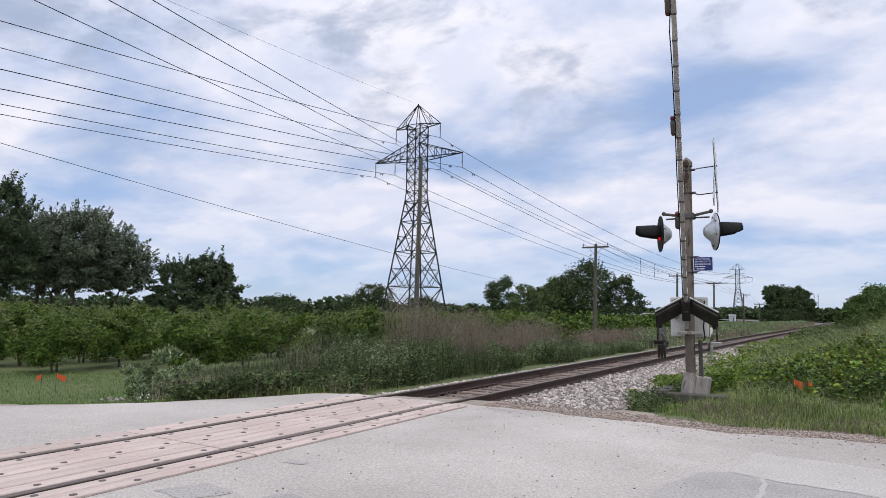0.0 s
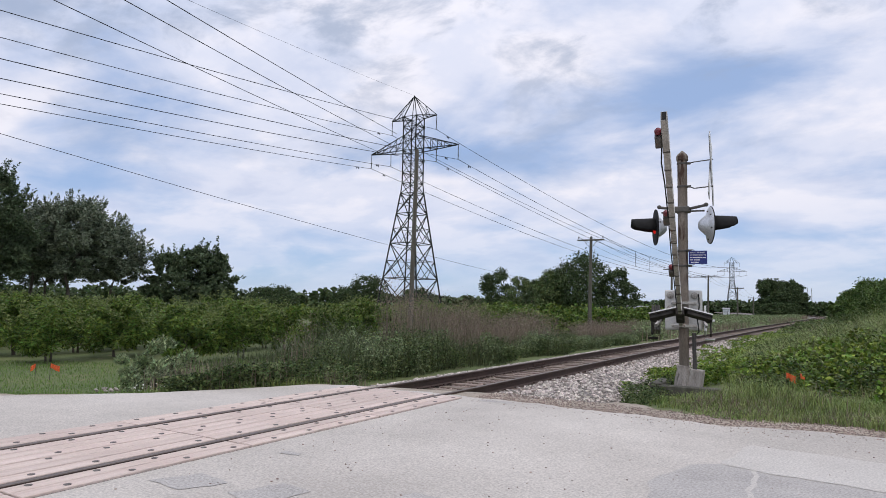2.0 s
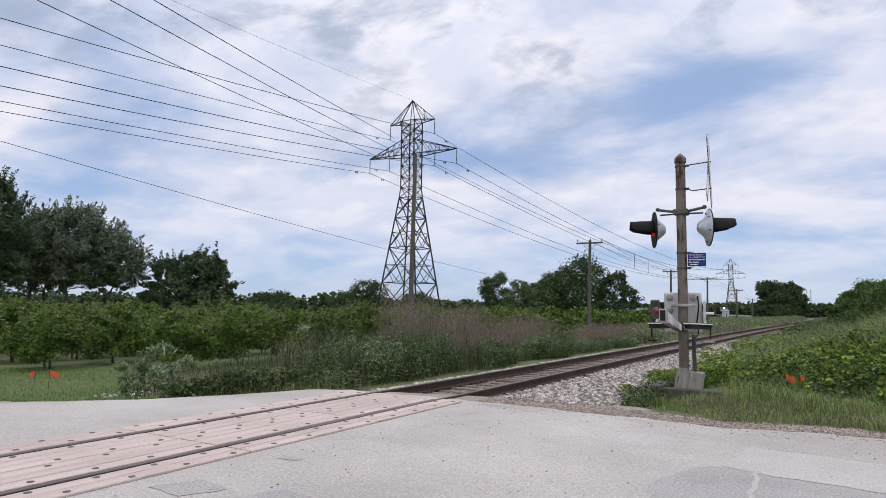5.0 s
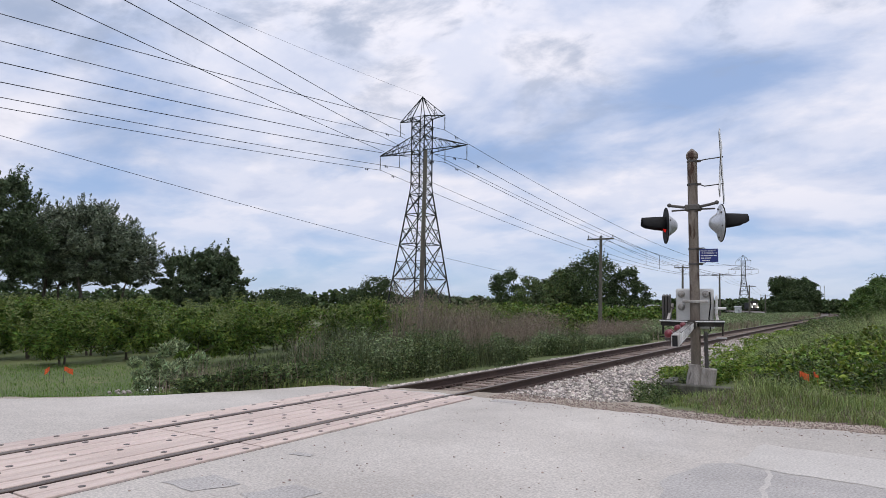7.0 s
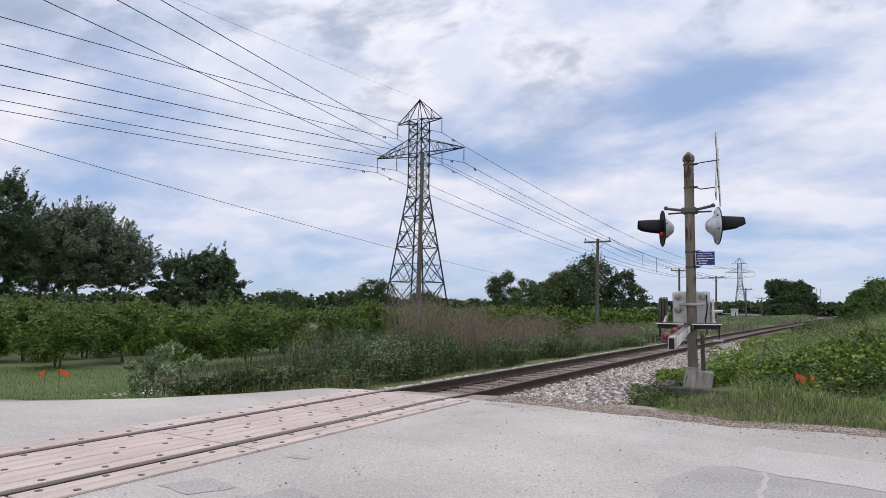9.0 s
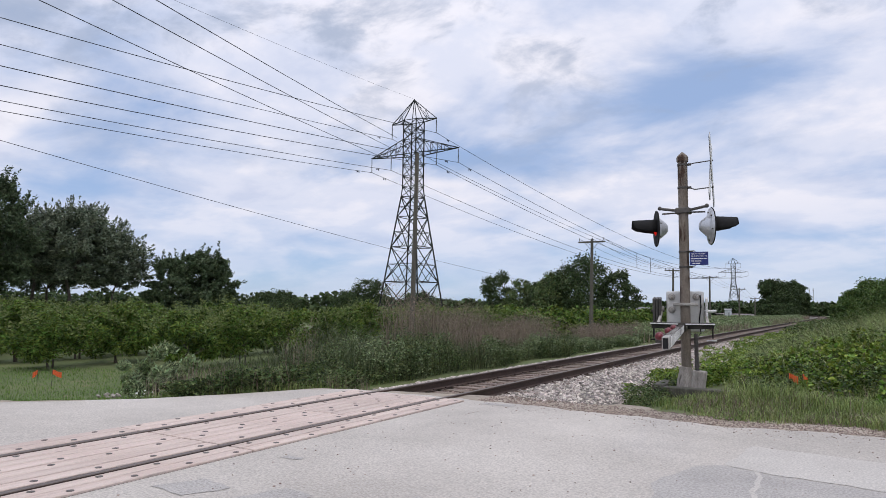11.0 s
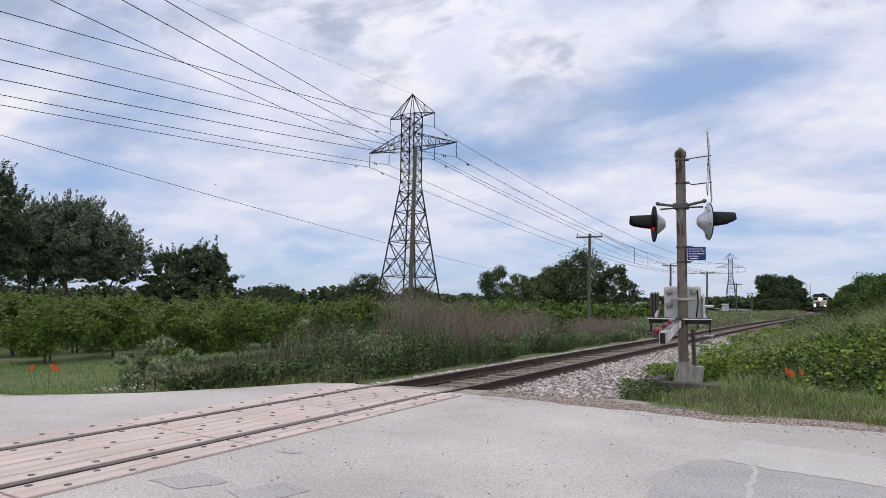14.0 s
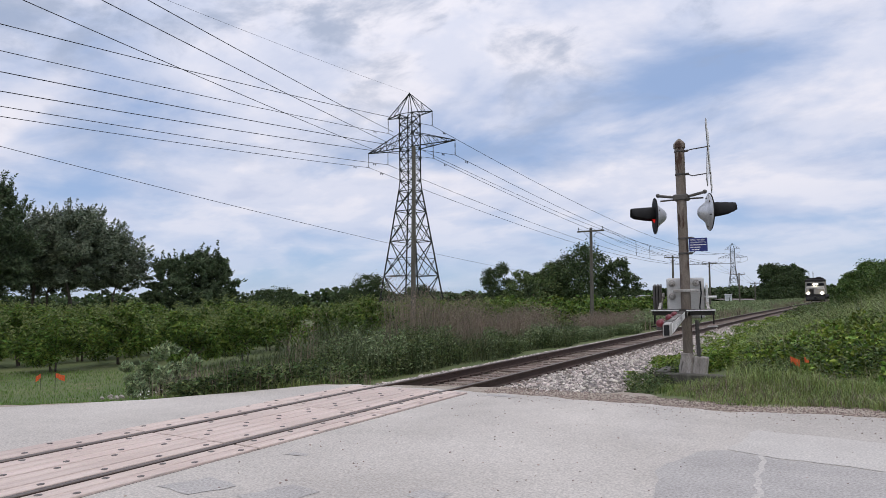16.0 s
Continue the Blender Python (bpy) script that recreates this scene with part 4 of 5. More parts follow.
def build_poles():
    spots = [(-9.35, 24.6, 8.6, 0.10, False), (-9.1, 48.9, 7.0, 0.13, True), (-11.2, 88.5, 7.0, 0.14, True), (-9.8, 108.3, 6.9, 0.14, True), (-8.6, 134.0, 5.9, 0.13, True), (-8.9, 165.0, 4.7, 0.13, True)]
    tops = []
    for x, y, h, r, arm in spots:
        z0 = float(ground_z(x, y))
        po = thing("utility_pole", Matrix.Translation((x, y, z0)), "leaning grey wooden utility pole" + (" with a crossarm beside the track" if arm else " without a crossarm"), "utility pole", "poles along the track")
        bm = rod(bmesh.new(), (0, 0, -0.3), (0.02 * h, 0, h - z0), r * 1.25, r * 0.8, n=14)
        part("pole", bm, M["woodpole"], po)
        if arm:
            zt = h - z0 - 0.25
            bm = box(bmesh.new(), (2.1, 0.1, 0.12), Matrix.Translation((0.02 * h, -0.1, zt)), 0.012)
            part("crossarm", bm, M["woodpole"], po)
            bm = bmesh.new()
            for s in (-1, 1):
                rod(bm, (0.02 * h, -0.12, zt - 0.65), (0.02 * h + s * 0.55, -0.12, zt - 0.04), 0.016, n=6)
            part("brace", bm, M["darksteel"], po)
            for s in (-0.95, 0.05, 0.95):
                bm = lathe(bmesh.new(), [(0.02, 0.0), (0.02, 0.1), (0.06, 0.11), (0.06, 0.17), (0.03, 0.2), (0.045, 0.24), (0.0, 0.27)], Matrix.Translation((0.02 * h + s, -0.1, zt + 0.05)), 8)
                part("insulator", bm, M["porcelain"], po)
            tops.append((x + 0.02 * h, y - 0.1, h - 0.0))
    for (x0, y0, z0), (x1, y1, z1) in zip(tops, tops[1:]):
        for s in (-0.95, 0.05, 0.95):
            f = np.linspace(0, 1, 20)
            pts = np.stack([x0 + s + (x1 - x0) * f, y0 + (y1 - y0) * f, z0 + (z1 - z0) * f - 0.6 * 4 * f * (1 - f)], -1)
            wire("thin dark line wire strung between wooden poles", pts, 0.012, "pole wires", "line_wire")


# ---- locomotive ----
def build_engine():
    en = thing("locomotive", Matrix(), "pale grey and black freight locomotive with lit headlights", "locomotive")
    bm = box(bmesh.new(), (3.0, 18.0, 0.5), Matrix.Translation((0, 9.6, 1.15)), 0.04)
    part("frame", bm, M["engine_dark"], en, "black underframe")
    bm = box(bmesh.new(), (3.1, 3.0, 2.3), Matrix.Translation((0, 3.2, 2.55)), 0.12, 2)
    cab = part("cab", bm, M["engine"], en, "pale grey cab")
    # dark roof, stepped in above the cab front
    bm = box(bmesh.new(), (3.14, 3.1, 0.5), Matrix.Translation((0, 3.22, 3.72)), 0.16, 2)
    box(bm, (2.5, 2.6, 0.3), Matrix.Translation((0, 3.5, 4.1)), 0.12, 2)
    part("cab_roof", bm, M["engine_dark"], cab, "black cab roof")
    bm = box(bmesh.new(), (0.7, 0.4, 0.2), Matrix.Translation((0.5, 3.4, 4.3)), 0.05, 2)
    part("roof_horn_box", bm, M["engine_dark"], cab, "black roof equipment box")
    for s in (-1, 1):
        bm = box(bmesh.new(), (0.78, 0.06, 0.5), Matrix.Translation((s * 0.92, 1.68, 3.08)), 0.05, 2)
        part("windscreen", bm, M["window"], cab, "dark windscreen")
        bm = box(bmesh.new(), (0.05, 0.8, 0.55), Matrix.Translation((s * 1.55, 3.4, 3.0)), 0.02)
        part("side_window", bm, M["window"], cab, "dark side window")
    # rounded wide nose with a sloping top
    bm = box(bmesh.new(), (2.7, 1.5, 1.5), Matrix.Translation((0, 1.0, 2.05)), 0.2, 3)
    for v in bm.verts:
        if v.co.z > 2.4 and v.co.y < 0.8:
            v.co.z -= 0.22
    nose = part("nose", bm, M["engine"], en, "rounded pale grey nose")
    bm = box(bmesh.new(), (0.7, 0.05, 1.0), Matrix.Translation((-0.55, 0.24, 1.9)), 0.02)
    part("nose_door", bm, M["engine_dark"], nose, "dark nose door")
    bm = box(bmesh.new(), (2.2, 13.0, 2.3), Matrix.Translation((0, 12.2, 2.55)), 0.15, 2)
    part("hood", bm, M["engine_dark"], en, "black engine hood")
    bm = bmesh.new()
    box(bm, (3.0, 0.12, 0.5), Matrix.Translation((0, 0.1, 1.15)), 0.03)
    box(bm, (2.9, 0.5, 0.6), pose(0, 0.0, 0.58, -24, 0, 0), 0.05)
    box(bm, (0.35, 0.5, 0.35), Matrix.Translation((0, -0.25, 0.85)), 0.05)
    part("pilot", bm, M["engine_dark"], en, "black pilot plough and coupler")
    bm = bmesh.new()
    for s in (-1, 1):
        rod(bm, (s * 1.45, 0.1, 1.4), (s * 1.45, 0.1, 2.3), 0.03, n=6)
        rod(bm, (s * 1.45, 0.1, 2.3), (s * 0.4, 0.1, 2.3), 0.03, n=6)
        rod(bm, (s * 1.45, 0.1, 2.3), (s * 1.45, 1.6, 2.3), 0.03, n=6)
    part("handrail", bm, M["white"], en, "white handrails")
    # twin headlight between the windscreens
    part("headlight_box", box(bmesh.new(), (0.8, 0.2, 0.5), Matrix.Translation((0, 1.66, 3.1)), 0.05, 2), M["engine_dark"], en, "dark headlight box")
    bm = bmesh.new()
    for s in (-0.19, 0.19):
        lathe(bm, [(0.18, 0), (0.18, 0.03), (0.0, 0.05)], pose(s, 1.56, 3.1, 90, 0, 0), 16)
    part("headlight", bm, M["headlight"], en, "lit twin headlight")
    for s in (-1, 1):
        bm = lathe(bmesh.new(), [(0.22, 0), (0.22, 0.03), (0.0, 0.05)], pose(s * 1.05, 0.02, 1.55, 90, 0, 0), 16)
        part("ditch_light", bm, M["headlight"], en, "lit ditch light")
    for y in (3.2, 15.6):
        bm = bmesh.new()
        for s in (-1, 1):
            box(bm, (0.2, 3.9, 0.45), Matrix.Translation((s * 1.05, y, 0.72)), 0.05)
        truck = part("truck", bm, M["engine_dark"], en, "black wheel truck")
        for dy in (-1.6, 0, 1.6):
            bm = bmesh.new()
            for s in (-1, 1):
                rod(bm, (s * 0.68, y + dy, 0.5), (s * 0.82, y + dy, 0.5), 0.5, n=24)
            rod(bm, (-0.7, y + dy, 0.5), (0.7, y + dy, 0.5), 0.09, n=8)
            part("wheelset", bm, M["rail"], truck)
    return en


# ---- marker flags, far buildings ----
def build_flags():
    def flag(x, y, h, w, tilt, label):
        z = float(ground_z(x, y))
        fl = thing("marker_flag", pose(x, y, z, 0, 0, tilt), label, "marker flag", "orange marker flags")
        part("wire_stem", rod(bmesh.new(), (0, 0, -0.05), (0, 0, h), 0.006, n=6), M["darksteel"], fl)
        bm = bmesh.new()
        n = 6
        for i in range(n + 1):
            for k in (0, 1):
                bm.verts.new((w * i / n, 0.02 * math.sin(i * 1.3), h - (0.12 if k else 0.0) * (1 + 0.05 * i) - 0.012 * i))
        bm.verts.ensure_lookup_table()
        for i in range(n):
            bm.faces.new((bm.verts[2 * i], bm.verts[2 * i + 1], bm.verts[2 * i + 3], bm.verts[2 * i + 2]))
        ob = part("flag", bm, M["orange"], fl, "bright orange plastic flag")
        so = ob.modifiers.new("thickness", "SOLIDIFY")
        so.thickness = 0.002
    flag(-11.5, 10.15, 0.46, 0.26, 25, "orange plastic survey flag on a wire in the lawn")
    flag(-11.85, 9.95, 0.44, 0.14, 200, "orange plastic survey flag on a wire in the lawn")
    flag(6.08, 14.9, 0.42, 0.17, 10, "orange plastic survey flag on a wire among weeds")
    flag(6.32, 14.95, 0.42, 0.1, -40, "orange plastic survey flag on a wire among weeds")


def build_far_buildings():
    def shed(x, y, w, d, h, label, mat_wall="barn"):
        z = float(ground_z(x, y)) - 0.2
        sh = thing("far_building", Matrix.Translation((x, y, z)), label, "building", "far farm buildings")
        part("wall", box(bmesh.new(), (w, d, h), Matrix.Translation((0, 0, h / 2))), M[mat_wall], sh)
        bm = bmesh.new()
        v = [bm.verts.new(p) for p in ((-w / 2 - .3, -d / 2 - .3, h), (w / 2 + .3, -d / 2 - .3, h), (w / 2 + .3, 0, h + d * 0.2), (-w / 2 - .3, 0, h + d * 0.2), (-w / 2 - .3, d / 2 + .3, h), (w / 2 + .3, d / 2 + .3, h))]
        for q in ((0, 1, 2, 3), (3, 2, 5, 4), (0, 3, 4), (1, 5, 2), (0, 4, 5, 1)):
            bm.faces.new([v[i] for i in q])
        part("roof", bm, M["roof"], sh)
        bm = box(bmesh.new(), (w * 0.12, 0.1, h * 0.6), Matrix.Translation((w * 0.2, -d / 2 - 0.04, h * 0.3)))
        part("door", bm, M["window"], sh)
    shed(-49, 205, 14, 8, 1.7, "long white shed beyond the orchard")
    shed(-36, 330, 2.6, 3, 2.6, "small white house beyond the field")
    # slim far tower block
    sh = thing("far_tower", Matrix.Translation((-12, 693, -1)), "tall pale structure far behind the trees", "tower")
    for sx in (-1.6, 1.6):
        part("shaft", rod(bmesh.new(), (sx, 0, 0), (sx, 0, 24), 0.4, 0.35, n=12), M["barn"], sh)
        part("band", rod(bmesh.new(), (sx, 0, 22), (sx, 0, 22.4), 0.5, n=12), M["roof"], sh)


signal = build_signal()
gate = build_gate()
tower = build_tower(*TOWER, "dark steel lattice transmission tower with two crossarms")
far_tower = copy_thing(tower, Matrix.Translation((FAR_TOWER[0], FAR_TOWER[1], -1.6)))
far_tower["label"] = "distant steel lattice transmission tower beyond the track"
build_lines()
build_poles()
engine = build_engine()
build_flags()
build_far_buildings()
# ---- bird ----
def build_bird():
    bd = thing("bird", Matrix(), "small dark swallow gliding through the air", "bird")
    bm = bmesh.new()
    bmesh.ops.create_uvsphere(bm, u_segments=12, v_segments=8, radius=1.0, matrix=Matrix.Diagonal((0.018, 0.06, 0.018, 1)))
    bmesh.ops.create_uvsphere(bm, u_segments=10, v_segments=6, radius=0.015, matrix=Matrix.Translation((0, 0.055, 0.006)))
    part("body", bm, M["black"], bd, smooth=True)
    for s in (-1, 1):
        bm = bmesh.new()
        top = [bm.verts.new(p) for p in ((s * 0.012, 0.03, 0.008), (s * 0.07, 0.035, 0.03), (s * 0.14, -0.02, 0.04), (s * 0.07, -0.005, 0.03), (s * 0.012, -0.02, 0.008))]
        low = [bm.verts.new(v.co - Vector((0, 0, 0.004))) for v in top]
        bm.faces.new(top)
        bm.faces.new(low[::-1])
        for i in range(5):
            bm.faces.new((top[i], low[i], low[(i + 1) % 5], top[(i + 1) % 5]))
        part("wing", bm, M["black"], bd)
    bm = bmesh.new()
    for s in (-1, 1):
        angle_bar(bm, (0, -0.05, 0.0), (s * 0.018, -0.11, 0.002), 0.008)
    part("tail", bm, M["black"], bd, "forked tail")
    for ob in bd.children:
        ob.data.transform(Matrix.Scale(0.55, 4))
    return bd


bird = build_bird()
# ---- plants ----
def leaf_mesh(name, pts, size, material, parent=None, seed=1, aspect=0.5, droop=0.0, outward=None, size_var=0.45):
    """Many small folded leaves as one mesh: each a kite of two triangles with its own tilt."""
    rng = np.random.default_rng(seed)
    pts = np.asarray(pts, dtype=float)
    n = len(pts)
    d = rng.normal(size=(n, 3))
    if outward is not None:
        d = d * 0.7 + outward
    d[:, 2] = d[:, 2] * 0.7 - droop
    d /= np.linalg.norm(d, axis=1)[:, None] + 1e-9
    r = rng.normal(size=(n, 3))
    r[:, 2] *= 0.5
    s = np.cross(d, r)
    s /= np.linalg.norm(s, axis=1)[:, None] + 1e-9
    nrm = np.cross(s, d)
    sz = (np.broadcast_to(size, (n,)) * rng.uniform(1 - size_var, 1 + size_var, n))[:, None]
    tip, base = pts + d * sz * 0.6, pts - d * sz * 0.4
    a = pts + s * sz * aspect * 0.5 + nrm * sz * 0.08
    b = pts - s * sz * aspect * 0.5 + nrm * sz * 0.08
    v = np.stack([base, a, tip, b], 1)
    i = np.arange(n)[:, None] * 4
    f = np.concatenate([i, i + 1, i + 2, i + 3], 1)
    return quads(name, v, f, material, parent)


def blade_mesh(name, base, height, width, lean, material, seed=1, parent=None, bend=0.5):
    """Grass blades, each a tapered strip with a bend."""
    rng = np.random.default_rng(seed)
    base = np.asarray(base, dtype=float)
    n = len(base)
    a = rng.uniform(0, 2 * np.pi, n)
    h = np.broadcast_to(height, (n,)) * rng.uniform(0.6, 1.25, n)
    w = np.broadcast_to(width, (n,)) * rng.uniform(0.7, 1.3, n)
    le = lean * rng.uniform(0.2, 1.4, n) * h
    out = np.stack([np.cos(a), np.sin(a), np.zeros(n)], -1)
    side = np.stack([-np.sin(a + rng.uniform(-1, 1, n)), np.cos(a), np.zeros(n)], -1) * (w / 2)[:, None]
    up = np.zeros((n, 3))
    up[:, 2] = 1
    mid = base + up * (h * 0.55)[:, None] + out * (le * bend * 0.5)[:, None]
    top = base + up * (h * (1 - 0.25 * lean))[:, None] + out * le[:, None]
    v = np.stack([base - side, base + side, mid + side * 0.8, mid - side * 0.8, top], 1)
    i = np.arange(n) * 5
    f4 = np.stack([i, i + 1, i + 2, i + 3], -1).tolist()
    f3 = np.stack([i + 3, i + 2, i + 4], -1).tolist()
    me = bpy.data.meshes.new(name)
    me.from_pydata(v.reshape(-1, 3).tolist(), [], f4 + f3)
    me.materials.append(material)
    ob = new(name, me)
    if parent is not None:
        ob.parent = parent
    return ob


def limb(bm, rng, a, d, length, r, depth, tips):
    """A tapering branch that forks."""
    a, d = Vector(a), Vector(d).normalized()
    segs = 3
    for i in range(segs):
        b = a + d * (length / segs)
        r2 = r * (1 - 0.22)
        rod(bm, a, b, r, r2, n=7 if r > 0.05 else 5, caps=False)
        a, r = b, r2
        d = (d + Vector((rng.gauss(0, 0.16), rng.gauss(0, 0.16), rng.gauss(0.05, 0.1)))).normalized()
    tips.append(a.copy())
    if depth > 0:
        for k in range(rng.choice((2, 3))):
            e = (d + Vector((rng.gauss(0, 0.55), rng.gauss(0, 0.55), rng.gauss(0.1, 0.3)))).normalized()
            limb(bm, rng, a, e, length * rng.uniform(0.5, 0.66), r * 0.72, depth - 1, tips)


def clumps(rng, centres, radii, n, flat=0.8):
    """Leaf places on and in uneven clumps, denser outside, and the ways out of them."""
    k = rng.integers(0, len(centres), n)
    d = rng.normal(size=(n, 3))
    d /= np.linalg.norm(d, axis=1)[:, None]
    r = radii[k] * rng.random(n) ** 0.5
    stretch = rng.uniform(0.55, 1.5, (len(centres), 3)) * np.array([1, 1, flat])
    p = centres[k] + d * r[:, None] * stretch[k]
    return p, d


def make_tree(name, x, y, h, spread, seed, leaf, material, n, label, bare=0.25, trunk_r=0.3, group="", category="tree", lean=0.0, lobes=26, deep=2, droop=0.2, z=None, lobe_r=0.15, shoots=0, tufts=0):
    rng, nr = random.Random(seed), np.random.default_rng(seed)
    z = float(ground_z(x, y)) - 0.05 if z is None else z
    tr = thing(name, Matrix.Translation((x, y, z)), label, category, group)
    bm, tips = bmesh.new(), []
    for s in range(1 if trunk_r > 0.12 else 2):
        limb(bm, rng, (rng.uniform(-0.1, 0.1), rng.uniform(-0.1, 0.1), -0.15), (lean + rng.gauss(0, 0.08), rng.gauss(0, 0.08), 1), h * (min(bare, 0.36) + 0.06), trunk_r, deep, tips)
    part("trunk", bm, M["bark"], tr, smooth=True)
    # uneven crown of clumps between the bare part and the top
    cs, rs = [], []
    for i in range(lobes):
        f = (i + 0.5) / lobes
        zz = h * (bare + (0.97 - bare) * f)
        prof = math.sin(math.pi * min(0.98, 0.16 + 0.78 * f)) ** 0.7
        a = rng.uniform(0, 6.283)
        rr = spread * 0.5 * prof * math.sqrt(rng.uniform(0.12, 1.0))
        cs.append((rr * math.cos(a) + lean * zz, rr * math.sin(a), zz - (0.08 if bare < 0.3 else 0.13) * h * rng.random() ** (1 if bare < 0.3 else 2)))
        rs.append(spread * rng.uniform(0.55, 1.1) * lobe_r)
    p, d = clumps(nr, np.array(cs), np.array(rs), n)
    leaf_mesh("crown", p, leaf, M[material], tr, seed, 0.5 if leaf > 0.2 else 0.34, droop, d)
    if tufts:
        # upright windblown sprays that break the outline
        k = nr.integers(0, lobes, tufts)
        c = np.array(cs)[k]
        way = c - np.array([lean * h * 0.6, 0, h * 0.62])
        way = way / (np.linalg.norm(way, axis=1)[:, None] + 1e-6) + np.array([0.35, 0.1, 0.8]) + nr.normal(0, 0.3, (tufts, 3))
        way /= np.linalg.norm(way, axis=1)[:, None]
        f = nr.random((tufts, 34))
        q = c[:, None] + way[:, None] * (np.array(rs)[k][:, None] * 0.5 + f * nr.uniform(0.7, 1.7, (tufts, 1)))[..., None] + nr.normal(0, 0.16, (tufts, 34, 3)) * (1.15 - f)[..., None]
        leaf_mesh("sprays", q.reshape(-1, 3), leaf * 0.9, M[material], tr, seed + 9, 0.4, 0.0, np.repeat(way, 34, 0))["kind"] = "stuff"
    if shoots:
        a, rr = nr.uniform(0, 6.283, shoots), spread * 0.5 * np.sqrt(nr.random(shoots))
        f = nr.random((shoots, 12))
        zz = h * (0.62 + 0.3 * (1 - (rr / spread * 2) ** 2))
        q = np.stack([rr[:, None] * np.cos(a)[:, None] + 0.05 * nr.normal(size=f.shape) + 0.1 * f * nr.normal(size=(shoots, 1)), rr[:, None] * np.sin(a)[:, None] + 0.05 * nr.normal(size=f.shape),
                      zz[:, None] + f * nr.uniform(0.25, 0.6, (shoots, 1))], -1)
        leaf_mesh("new_growth", q.reshape(-1, 3), 0.13, M["leaf_shoot"], tr, seed + 7, 0.3, -0.3)["kind"] = "stuff"
    return tr


def build_orchard():
    rng = random.Random(21)
    kinds = []
    for k in range(4):
        t = make_tree("orchard_tree", -12.5, 15.2 + 2.5 * k, 2.14, 2.75, 40 + k, 0.15, "leaf_orchard", 6500,
                      "low bushy green fruit tree in an orchard row", 0.26, 0.06, "orchard trees", "fruit tree", lobes=26, deep=2, droop=0.4, lobe_r=0.14, shoots=50)
        kinds.append(t)
    light = []
    for k in range(2):
        light.append(make_tree("orchard_tree", -12.5, 66.0 + 3.4 * k, 2.1, 3.6, 44 + k, 0.26, "leaf_orchard", 1700,
                               "low bushy green fruit tree in an orchard row", 0.24, 0.06, "orchard trees", "fruit tree", lobes=24, deep=1, droop=0.4, lobe_r=0.14))
    spots = []
    for row in range(6):
        x = -12.5 - 3.9 * row
        y0 = 15.2 + (x + 12.5) * 0.55
        last = 100 if row == 0 else 60 if row == 1 else (28 if row < 3 else 22)
        y = y0
        while y < last:
            spots.append((x, y))
            y += 2.5 if y < 60 else 3.4
    for x, y in [s for s in spots[4:] if not (s[0] == -12.5 and 64.5 < s[1] < 71)]:
        src = rng.choice(kinds if y < 42 else light)
        xx, yy = x + rng.uniform(-0.3, 0.3), y + rng.uniform(-0.3, 0.3)
        o = copy_thing(src, pose(xx, yy, float(ground_z(xx, yy)) - 0.05, 0, 0, rng.uniform(0, 360)))
        s = rng.uniform(0.9, 1.12)
        o.scale = (s * 1.05, s * 1.05, s * rng.uniform(0.95, 1.05))


